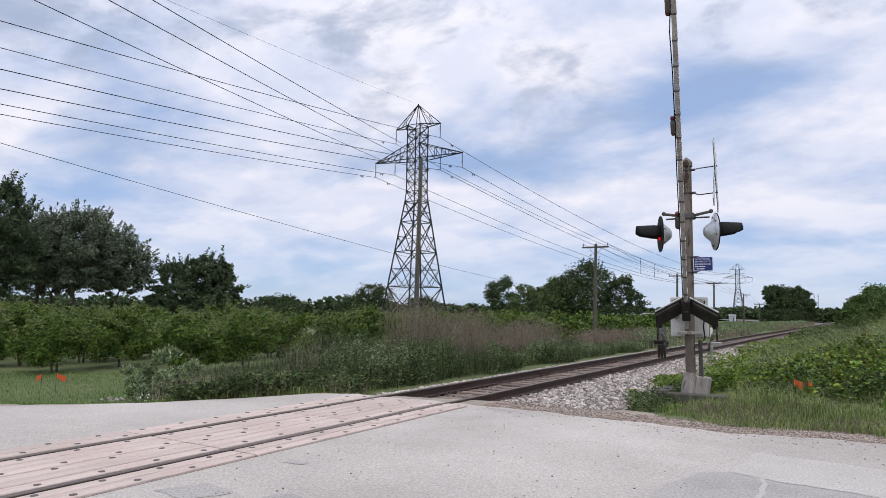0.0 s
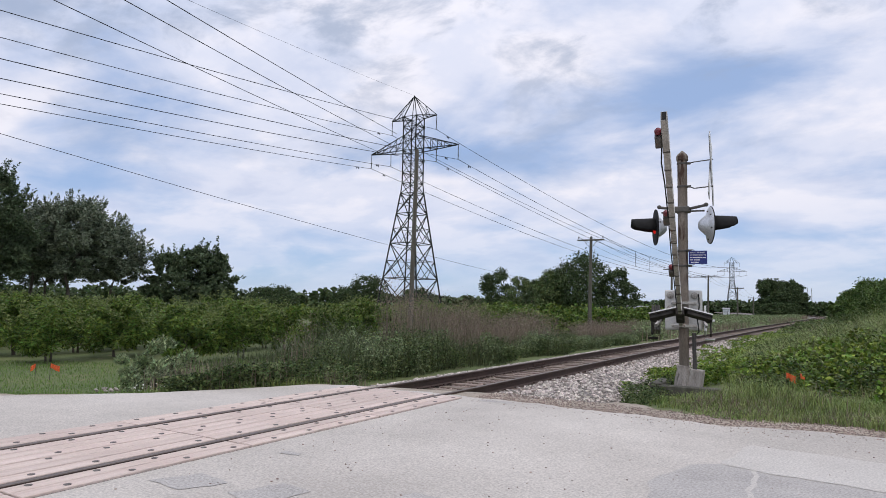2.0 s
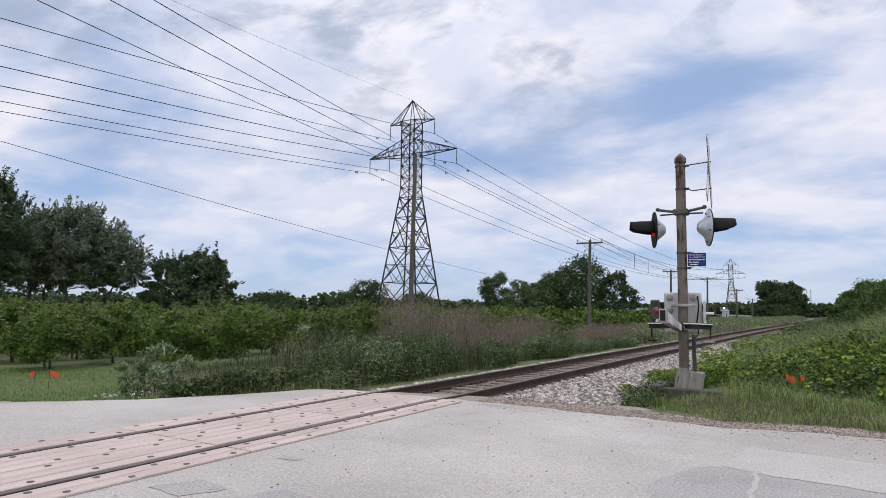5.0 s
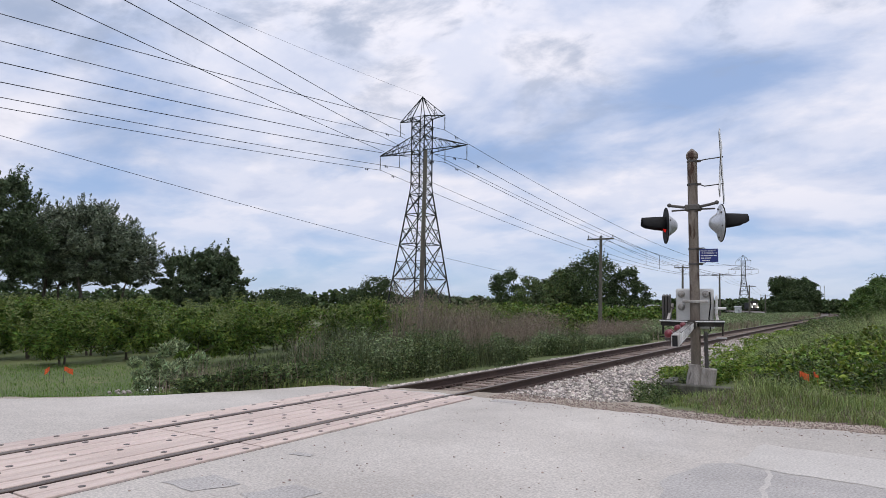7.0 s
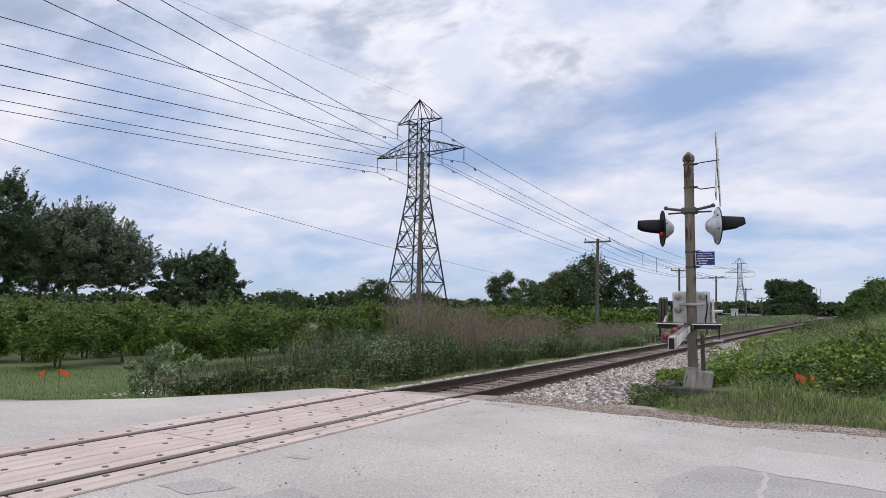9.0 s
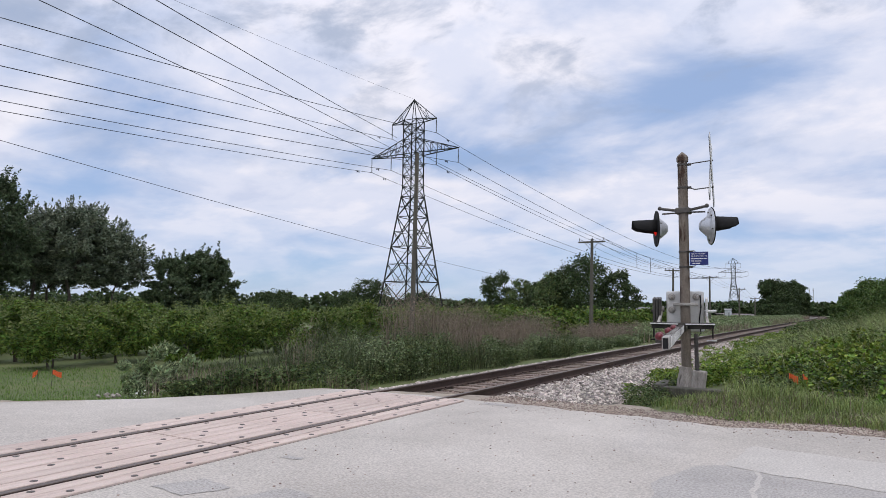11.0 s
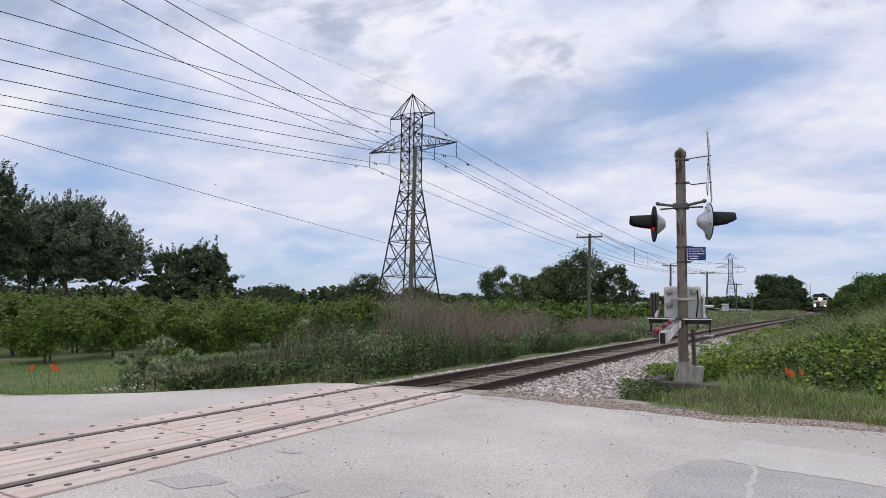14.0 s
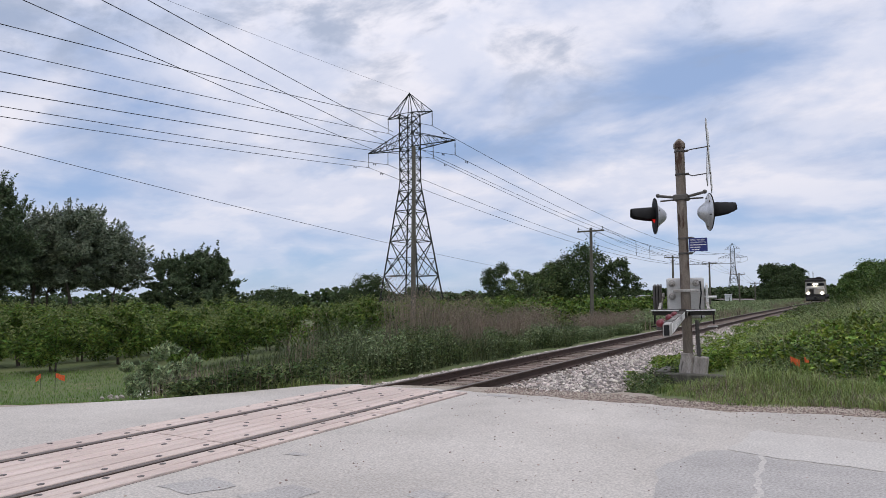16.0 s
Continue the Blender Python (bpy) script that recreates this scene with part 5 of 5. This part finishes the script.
def build_trees():
    g = "tall trees behind the orchard"
    big = [
        (-55.5, 22.5, 12.2, 10.5, 0.42, "leaf_left"), (-54.8, 27.6, 12.3, 7.2, 0.4, "leaf_left"), (-58, 33.2, 10.3, 7.6, 0.3, "leaf_silver"), (-54.2, 35.0, 10.9, 7.6, 0.3, "leaf_silver"),
        (-54.4, 38.8, 8.9, 6.0, 0.26, "leaf_silver"), (-62, 37, 8.6, 7, 0.26, "leaf_silver"),
    ]
    for i, (x, y, h, w, r, m) in enumerate(big):
        make_tree("tree", x, y, h * 1.05, w * 1.05, 100 + i, 0.26, m, 30000, "tall leafy tree with silvery green windblown foliage" if m == "leaf_silver" else "tall dark green leafy tree with a dense crown",
                  0.5 if m == "leaf_silver" else 0.34, r * 0.8, g, lobes=150, deep=3, lean=0.03, lobe_r=0.088, tufts=300)
    for i, (x, y, h, w) in enumerate(((-51.6, 43.4, 7.2, 5.0), (-50.4, 45.6, 8.2, 5.6), (-49.4, 47.6, 7.4, 4.6))):
        make_tree("tree", x, y, h, w, 120 + i, 0.30, "leaf_left", 15000, "rounded dark green tree behind the orchard", 0.1, 0.25, g, lobes=110, deep=3, lobe_r=0.115, tufts=60)
    mid = [(-72, 104, 7.6, 9, "leaf_dark"), (-46, 108.3, 8.8, 7.0, "leaf_dark"), (-40.5, 107, 7.2, 7.5, "leaf_weed"), (-28.5, 91, 7.6, 7, "leaf_weed"), (-24.6, 92, 10.2, 9.5, "leaf_dark"), (-27.0, 95, 8.4, 8, "leaf_dark"),
           (-20.6, 96, 8.2, 6.5, "leaf_dark"), (-32, 96, 6.8, 6, "leaf_dark"), (-66, 112, 5.2, 8, "leaf_dark"), (-80, 108, 5.4, 9, "leaf_dark"), (-90, 96, 5.0, 10, "leaf_dark")]
    for i, (x, y, h, w, m) in enumerate(mid):
        make_tree("tree", x, y, h, w, 140 + i, 0.32, m, 11000, "rounded green field tree in the distance" if m == "leaf_weed" else "dark green field tree in the distance", 0.08, 0.25, "field trees", lobes=80, deep=2, lobe_r=0.15)
    for i, (x, y, h, w) in enumerate(((-7.6, 188, 10.4, 7.5), (-3.6, 196, 10.2, 8.5), (-1.9, 203, 9.6, 6), (-6.2, 190, 9.8, 8), (-6.5, 174, 3.6, 6), (-3.4, 180, 3.4, 5), (-3.4, 209, 7.4, 6.6))):
        make_tree("tree", x, y, h, w, 160 + i, 0.42, "leaf_dark", 11000, "dark green tree beside the railway far away", 0.03, 0.25, "trackside trees", lobes=80, deep=2, lobe_r=0.15)
    for i, (x, y, h, w, m) in enumerate(((14.5, 62, 5.2, 7.5, "leaf_dark"), (13.0, 74, 6.0, 8, "leaf_dark"), (11.0, 90, 6.0, 7.5, "leaf_dark"), (10.4, 106, 5.6, 6.5, "leaf_dark"), (8.9, 114, 4.8, 5.2, "leaf_dark"), (11.4, 124, 6.0, 8, "leaf_dark"), (12.5, 146, 6.5, 8, "leaf_dark"),
                                         (14.5, 170, 7, 9, "leaf_dark"), (17.0, 200, 8, 10, "leaf_dark"), (19, 240, 9, 12, "leaf_dark"), (26, 290, 10, 14, "leaf_dark"))):
        make_tree("hedgerow_tree", x, y, h * 0.96, w, 180 + i, 0.22 if y < 95 else 0.32, "leaf_hedge", 26000 if y < 95 else 11000, "bushy green hedgerow tree beside the railway", 0.02, 0.18, "hedgerow trees", lobes=110, deep=2, lobe_r=0.115)
    # distant woods along the horizon
    rng = np.random.default_rng(77)
    pts = []
    for (x0, y0), (x1, y1), h in (((-330, 150), (-150, 215), 8.5), ((-170, 210), (-95, 260), 6.5), ((-120, 300), (-20, 420), 8), ((-60, 440), (10, 470), 9), ((-40, 520), (90, 560), 10), ((60, 300), (160, 120), 10)):
        n = 6000
        f = rng.random(n)
        top = h * (0.62 + 0.38 * np.abs(np.sin(f * 23 + x0) * np.sin(f * 61 + 1)))
        z = top * rng.random(n) ** 0.6
        pts.append(np.stack([x0 + (x1 - x0) * f + rng.normal(0, 2, n), y0 + (y1 - y0) * f + rng.normal(0, 3, n), z - 1.1], -1))
    tagged(leaf_mesh("distant_woods", np.concatenate(pts), 1.8, M["leaf_dark"], None, 5, 0.8), "dark green belt of distant woods on the horizon", "woods", kind="stuff")


def scatter(rng, n, x0, x1, y0, y1, keep=None):
    x, y = rng.uniform(x0, x1, n), rng.uniform(y0, y1, n)
    if keep is not None:
        k = keep(x, y)
        x, y = x[k], y[k]
    return x, y


def patchy(x, y, s, seed):
    return 0.5 + 0.25 * (np.sin(x * s + seed) * np.cos(y * s * 0.8 + 2.1 * seed) + np.sin((x + y) * s * 0.47 + seed * 3.3) + 0.6 * np.sin(x * s * 2.3 - y * s * 1.9 + seed))


def plants(name, x, y, h, per, spread, size, material, label, seed, category="weeds", aspect=0.45, stem=True, droop=0.1):
    """Leafy weeds: leaves set round upright stems, as one mass."""
    rng = np.random.default_rng(seed)
    n = len(x)
    z = ground_z(x, y)
    f = rng.random((n, per)) ** 0.75
    a = rng.uniform(0, 6.283, (n, per))
    r = spread * rng.random((n, per)) * (1.1 - 0.6 * f)
    lx, ly = rng.normal(0, 0.1, (n, 1)), rng.normal(0, 0.1, (n, 1))
    p = np.stack([x[:, None] + r * np.cos(a) + lx * f * h[:, None], y[:, None] + r * np.sin(a) + ly * f * h[:, None], z[:, None] + f * h[:, None]], -1)
    ob = leaf_mesh(name, p.reshape(-1, 3), size, M[material], None, seed, aspect, droop, np.stack([np.cos(a), np.sin(a), 0 * a + 0.3], -1).reshape(-1, 3))
    return tagged(ob, label, category, kind="stuff")


def grass(name, x, y, h, w, lean, material, label, seed, category="grass"):
    b = np.stack([x, y, ground_z(x, y) - 0.01], -1)
    return tagged(blade_mesh(name, b, h, w, lean, M[material], seed), label, category, kind="stuff")


def build_weeds():
    rng = np.random.default_rng(5)

    # rough verge on the far side of the track
    def verge(x, y):
        off = x - track_x(y)
        return (off < -3.5 - 0.22 * np.sin(y * 1.1)) & (off > -7.6) & (y > road_edge(x) + 0.35) & (y > 10.6 - 0.2 * (x + 3))

    def tall(x, y):
        # tallest near the road, lower further along
        return np.interp(y, (10, 12.3, 14.5, 16, 22, 30, 45, 80), (0.65, 0.9, 1.4, 1.6, 1.3, 0.85, 0.62, 0.55)) * (0.5 + 0.55 * patchy(x, y, 0.9, 1.0) + 0.45 * patchy(x, y, 3.1, 4.0))

    x, y = scatter(rng, 30000, -9, -2.2, 8.5, 45, verge)
    grass("tall_grass", x, y, tall(x, y) * 0.85, 0.014, 0.55, "grass_dark", "tall dark green grass beside the track", 31)
    x, y = scatter(rng, 34000, -9, -2.4, 9.5, 45, lambda x, y: verge(x, y) & (patchy(x, y, 0.8, 4.0) > 0.4) & (x - track_x(y) < -4.5) & (y > 12.6) & (x - track_x(y) > np.interp(y, (12, 16, 18), (-5.4, -6.6, -7.6))))
    grass("dry_grass", x, y, tall(x, y) * 1.62, 0.0085, 0.35, "grass_dry", "tall dry brown grass stalks beside the track", 32)
    hh = tall(x, y)
    k = rng.integers(0, len(x), 16000)
    f = rng.uniform(1.1, 1.65, len(k))
    q = np.stack([x[k] + rng.normal(0, 0.07, len(k)), y[k] + rng.normal(0, 0.07, len(k)), ground_z(x[k], y[k]) + hh[k] * f], -1)
    tagged(leaf_mesh("seed_heads", q, 0.075, M["grass_dry"], None, 30, 0.25, -0.6), "feathery brown seed heads of the tall grass", "grass", kind="stuff")
    x, y = scatter(rng, 13500, -8, -2.2, 10, 46, lambda x, y: verge(x, y) & (patchy(x, y, 1.3, 2.0) > 0.28) & (x - track_x(y) > -5.8))
    plants("leafy_weeds", x, y, tall(x, y) * (0.3 + 0.45 * patchy(x, y, 2.7, 5.0)), 26, 0.15, 0.072, "leaf_weed", "dense leafy green weeds beside the track", 33)
    x, y = scatter(rng, 5200, -7, -2.2, 11, 48, lambda x, y: verge(x, y) & (patchy(x, y, 1.7, 7.0) > 0.42) & (x - track_x(y) > -4.9))
    plants("pale_weeds", x, y, tall(x, y) * (0.4 + 0.5 * patchy(x, y, 2.2, 1.0)), 24, 0.14, 0.085, "leaf_pale_weed", "pale green broad-leaved weeds along the ballast edge", 57, aspect=0.42)
    x, y = scatter(rng, 4200, -20, 1, 40, 175, lambda x, y: (x - track_x(y) < -3) & ((x - track_x(y) > -6.5) | (y > 62)))
    plants("far_weeds", x, y, 0.75 + 0.3 * patchy(x, y, 0.6, 3.0), 26, 0.45, 0.16, "leaf_pale_weed", "leafy green weeds far along the track", 34)
    x, y = scatter(rng, 34000, -20, 3, 40, 175, lambda x, y: (x - track_x(y) < -2.8) & ((x - track_x(y) > -8.0) | (y > 62)) & (patchy(x, y, 0.25, 2.0) > 0.4))
    grass("far_grass", x, y, 0.9, 0.03, 0.4, "grass_dry", "dry grass far along the track", 35)

    # bank of vines and grass on the near side, behind the signal
    def bank(x, y):
        off = x - track_x(y)
        return np.where(y < 30, x > 6.9 - 0.121 * y, off > 2.9) & (y > 12.4 + 0.35 * np.sin(x * 2.1)) & ~((np.abs(x - 4.35) < 1.05) & (y < 15.3) & (y > 12.6))

    def bank_h(x, y):
        off = x - track_x(y)
        return np.interp(np.where(y < 34, x - 6.935 + 0.121 * y, off - 3.2), (0, 0.3, 0.9, 2, 3.2, 5), (0.08, 0.2, 0.38, 0.66, 0.95, 1.1)) * smoothstep(13.0, 17.2, y + 0.35 * np.clip(x - 6.3, 0, 4)) * (0.6 + 0.45 * patchy(x, y, 1.2, 6.0) + 0.35 * patchy(x, y, 3.7, 2.0)) * (1 - (1 - np.interp(y, (18, 26, 40, 60), (1, 0.75, 0.45, 0.3))) * (1 - smoothstep(6.5, 9.5, off)))

    x, y = scatter(rng, 8200, 3.0, 14, 13.4, 34, lambda x, y: bank(x, y) & (patchy(x, y, 1.0, 2.5) > 0.45) & (y < 20.5) & (rng.random(len(x)) < np.interp(y, (13, 20, 34), (1.0, 0.8, 0.45))))
    plants("vine_weeds", x, y, bank_h(x, y) * 1.1 + 0.08, 20, 0.2, 0.095, "leaf_vine", "thick bright green vines and weeds on the bank", 36, aspect=0.75)
    x, y = scatter(rng, 105000, 3.4, 15, 12.6, 44, lambda x, y: bank(x, y) & (patchy(x, y, 0.9, 8.0) > 0.25))
    grass("bank_grass", x, y, bank_h(x, y) * (1.1 + 0.6 * patchy(x, y, 2.3, 3.0)) + 0.14, 0.009, 0.6, "grass_blade", "long green grass on the bank", 37)
    x, y = scatter(rng, 3600, 4.2, 13, 14.5, 30, lambda x, y: bank(x, y) & (patchy(x, y, 2.2, 9.0) > 0.5))
    plants("dark_bank_weeds", x, y, bank_h(x, y) * 1.15 + 0.1, 24, 0.17, 0.075, "leaf_weed", "darker leafy weeds among the vines", 45)
    x, y = scatter(rng, 2600, 5.2, 14, 16, 34, lambda x, y: bank(x, y) & (patchy(x, y, 1.5, 3.0) > 0.4))
    grass("bank_stalks", x, y, bank_h(x, y) * 1.5 + 0.2, 0.009, 0.35, "grass_dry", "brown stalks standing out of the vines", 46)
    x, y = scatter(rng, 12000, 6, 17, 22, 60, lambda x, y: x - track_x(y) > 4.2)
    grass("brown_bank_grass", x, y, bank_h(x, y) * 1.15 + 0.2, 0.018, 0.25, "grass_dry", "seeding brown grass on the bank", 38)
    x, y = scatter(rng, 1700, 3.0, 16, 34, 62, lambda x, y: x - track_x(y) > 2.9)
    plants("bank_shrubs", x, y, bank_h(x, y) + 0.12, 26, 0.3, 0.17, "leaf_weed", "shrubby green weeds further along the bank", 39)
    x, y = scatter(rng, 1500, 3, 9, 60, 150, lambda x, y: (x - track_x(y) > 2.5) & (x - track_x(y) < 6.5))
    plants("far_bank_weeds", x, y, 0.6 + 0.5 * patchy(x, y, 0.5, 3.0), 24, 0.5, 0.22, "leaf_weed", "green weeds along the far track", 40)
    # low weeds creeping over the ballast's edge
    x, y = scatter(rng, 2600, 1.4, 8, 23, 95, lambda x, y: (x - track_x(y) > 1.5 + 0.4 * np.sin(y * 0.5) + np.interp(y, (23, 30), (1.0, 0))) & (x - track_x(y) < 3.8) & (patchy(x, y, 1.1, 3.0) > 0.3))
    plants("creeping_weeds", x, y, 0.2 + 0.3 * patchy(x, y, 0.9, 5.0), 22, 0.28, 0.12, "leaf_vine", "low yellow-green weeds creeping over the ballast edge", 58)
    x, y = scatter(rng, 9000, 1.4, 9, 23, 110, lambda x, y: (x - track_x(y) > 1.8) & (x - track_x(y) < 4.4))
    grass("creeping_grass", x, y, 0.35 + 0.25 * patchy(x, y, 0.8, 2.0), 0.016, 0.5, "grass_blade", "rough grass creeping over the ballast edge", 59)
    # short grass beside the road
    x, y = scatter(rng, 34000, 4.2, 13, 11.0, 13.8, lambda x, y: (y > road_edge(x) + 0.62 + 0.2 * np.sin(x * 3) + 0.9 * smoothstep(5.4, 4.2, x)) & ~((x < 5.35) & (y > 12.95)))
    grass("roadside_grass", x, y, 0.07 + (0.05 + 0.1 * smoothstep(4.8, 6.0, x)) * patchy(x, y, 1.6, 2.0) + (0.08 * smoothstep(12, 13.5, y)) * smoothstep(5.0, 6.2, x), 0.008, 0.5, "grass_blade", "short green grass beside the road", 41)
    x, y = scatter(rng, 9000, 4.4, 13, 11.2, 14.2, lambda x, y: (y > road_edge(x) + 0.7) & (patchy(x, y, 3.1, 4.0) > 0.4) & ~((x < 5.35) & (y > 12.95)))
    grass("dry_roadside_grass", x, y, 0.1 + 0.16 * patchy(x, y, 1.6, 2.0), 0.007, 0.6, "grass_dry", "dry brown grass among the green beside the road", 60)
    x, y = scatter(rng, 9000, 5.0, 13, 12.3, 15.2, lambda x, y: patchy(x, y, 2.6, 7.0) > 0.52)
    grass("grass_tufts", x, y, 0.18 + 0.3 * patchy(x, y, 3.3, 1.0), 0.008, 0.45, "grass_blade", "coarse green grass tufts at the foot of the bank", 47)
    x, y = scatter(rng, 1800, 5.0, 13, 12.0, 15.2, lambda x, y: patchy(x, y, 2.1, 3.0) > 0.45)
    grass("pale_stalks", x, y, 0.3 + 0.25 * patchy(x, y, 3.3, 1.0), 0.006, 0.4, "grass_dry", "pale dry stalks at the foot of the bank", 48)
    # weeds round the foot of the signal and on the ballast edge
    x, y = scatter(rng, 300, 2.9, 4.0, 12.6, 15.4, lambda x, y: (x + 0.2 * y > 5.9) & (rng.random(len(x)) < 0.6))
    plants("foot_weeds", x, y, np.full(len(x), 0.38) * (0.5 + patchy(x, y, 2.5, 3.0)), 24, 0.1, 0.05, "leaf_weed", "small dark weeds by the signal foot", 42)
    x, y = scatter(rng, 900, 2.6, 4.8, 15.6, 21.5, lambda x, y: patchy(x, y, 1.8, 2.0) > 0.4)
    plants("ballast_weeds", x, y, 0.2 + 0.25 * patchy(x, y, 2.4, 1.0), 24, 0.2, 0.075, "leaf_vine", "low yellow-green weeds behind the signal", 43)
    x, y = scatter(rng, 900, 3.9, 5.4, 12.7, 13.7)
    grass("foot_grass", x, y, 0.2, 0.009, 0.45, "grass_blade", "tufts of grass round the signal footing", 44)


def build_lawn():
    rng = np.random.default_rng(9)

    def lawn(x, y):
        return (y > road_edge(x) + 0.12) & (x < -3.4) & (y < 15.5 + 0.55 * (x + 12)) | ((x > -12) & (x < -6.5) & (y > road_edge(x) + 0.12) & (y < 16))

    x, y = scatter(rng, 44000, -18, -3, 1, 16, lawn)
    grass("lawn_grass", x, y, 0.1, 0.008, 0.5, "grass_lawn", "mown green lawn between road and orchard", 51)
    x, y = scatter(rng, 14000, -13, -7, 16, 60, lambda x, y: x - track_x(y) < -7.2)
    grass("field_grass", x, y, 0.2, 0.016, 0.5, "grass_lawn", "rough green grass between verge and orchard", 52)
    # rough weeds between the bush and the verge
    x, y = scatter(rng, 5000, -5.6, -2.4, 8.2, 12, lambda x, y: (y > road_edge(x) + 0.15) & (y < road_edge(x) + 2.6))
    grass("edge_grass", x, y, 0.16 + 0.2 * patchy(x, y, 1.7, 2.0), 0.012, 0.35, "grass_blade", "rough grass at the road's edge", 53)
    x, y = scatter(rng, 2000, -5.0, -2.6, 8.4, 12.8, lambda x, y: (y > road_edge(x) + 0.3))
    grass("edge_stalks", x, y, 0.4 + 0.3 * patchy(x, y, 1.7, 5.0), 0.011, 0.2, "grass_dry", "dry stalks at the road's edge", 54)
    x, y = scatter(rng, 3000, -5.3, -2.6, 8.0, 13.0, lambda x, y: (y > road_edge(x) + 0.3) & (patchy(x, y, 2.3, 6.0) > 0.36) & (np.hypot(x + 6.2, y - 9.55) > 0.7))
    plants("edge_weeds", x, y, (0.2 + 0.55 * patchy(x, y, 1.9, 2.0)) * (0.55 + 0.45 * smoothstep(-5.0, -4.0, x)), 24, 0.15, 0.07, "leaf_weed", "leafy weeds at the road's edge", 56)
    # daisies
    x = rng.uniform(-6.1, -4.0, 240)
    y = 8.1 + 1.1 * (x + 6.0) + rng.normal(0, 0.16, 240)
    keep = patchy(x, y, 2.1, 1.0) > 0.38
    x, y = x[keep], y[keep]
    z = ground_z(x, y) + rng.uniform(0.05, 0.32, len(x))
    tagged(leaf_mesh("daisies", np.stack([x, y, z], -1), 0.034, M["flower"], None, 55, 0.9), "scattered small white daisies at the road's edge", "flowers", kind="stuff")
    # a few loose stones at the lawn's edge
    bm = bmesh.new()
    r2 = random.Random(3)
    for i in range(7):
        m = pose(-6.2 + r2.uniform(-0.25, 0.25), 8.4 + r2.uniform(-0.15, 0.2), -0.3, r2.uniform(0, 40), r2.uniform(0, 40), r2.uniform(0, 180)) @ Matrix.Diagonal((r2.uniform(0.04, 0.08), 0.05, 0.035, 1))
        bmesh.ops.create_icosphere(bm, subdivisions=1, radius=1.0, matrix=m)
    ob = tagged(part("loose_stones", bm, M["concrete"]), "small pile of pale loose stones by the lawn", "stones", kind="stuff")


def build_bush():
    nr = np.random.default_rng(61)
    x, y = -6.2, 9.55
    z = float(ground_z(x, y))
    bu = thing("bush", Matrix.Translation((x, y, z)), "leafy grey-green bush with pale undersides at the road's edge", "bush")
    bm, tips = bmesh.new(), []
    rg = random.Random(62)
    for k in range(7):
        limb(bm, rg, (rg.uniform(-0.3, 0.3), rg.uniform(-0.3, 0.3), -0.05), (rg.gauss(0, 0.4), rg.gauss(0, 0.4), 1), 0.45, 0.018, 1, tips)
    part("stems", bm, M["bark"], bu)
    cs, rs = [], []
    for i in range(26):
        a, rr = rg.uniform(0, 6.28), 0.7 * math.sqrt(rg.random())
        zz = rg.uniform(0.1, 1.2) * (1.05 - 0.5 * rr)
        cs.append((rr * math.cos(a) * 1.15, rr * math.sin(a), zz))
        rs.append(rg.uniform(0.14, 0.24))
    p, d = clumps(nr, np.array(cs), np.array(rs), 8000)
    leaf_mesh("leaves", p, 0.105, M["leaf_bush"], bu, 63, 0.32, -0.2, d * 0.5 + np.array([0.25, 0, 0.8]))


build_orchard()
build_trees()
build_weeds()
build_lawn()
build_bush()


def motions():
    angles = [(0, 52), (0.5, 45), (1.0, 37.5), (1.3, 31.75), (1.6, 27.25), (1.9, 22.75), (2.2, 18.5), (2.5, 14.5), (2.8, 13.75), (3.1, 13), (3.4, 11),
              (3.7, 9.5), (4.0, 8.5), (4.2, 7.25), (4.8, 3.6), (5.5, 0.4), (6.0, 0), (16, 0)]
    walk(gate, [(t, pose(*PIVOT, 0, 0, GATE_YAW) @ pose(0, 0, 0, -a, 0, 0)) for t, a in angles])
    rows = []
    for i in range(17):
        y = 130 + 21 * (16 - i)
        x0, x1 = float(track_x(y)), float(track_x(y + 18))
        rows.append((i, pose(x0, y, float(track_z(y)), 0, 0, -math.degrees(math.atan2(x1 - x0, 18)))))
    walk(engine, rows)
    # the bird crosses in a straight glide
    turn = math.degrees(math.atan2(11.6, 3.8))
    walk(bird, [(t, pose(2.98 - 11.6 * (t - 12.5), 12.22 + 3.8 * (t - 12.5), 7.51 - 0.85 * (t - 12.5), 0, 8, turn)) for t in (0, 6, 12, 12.5, 13, 14, 16)])


motions()
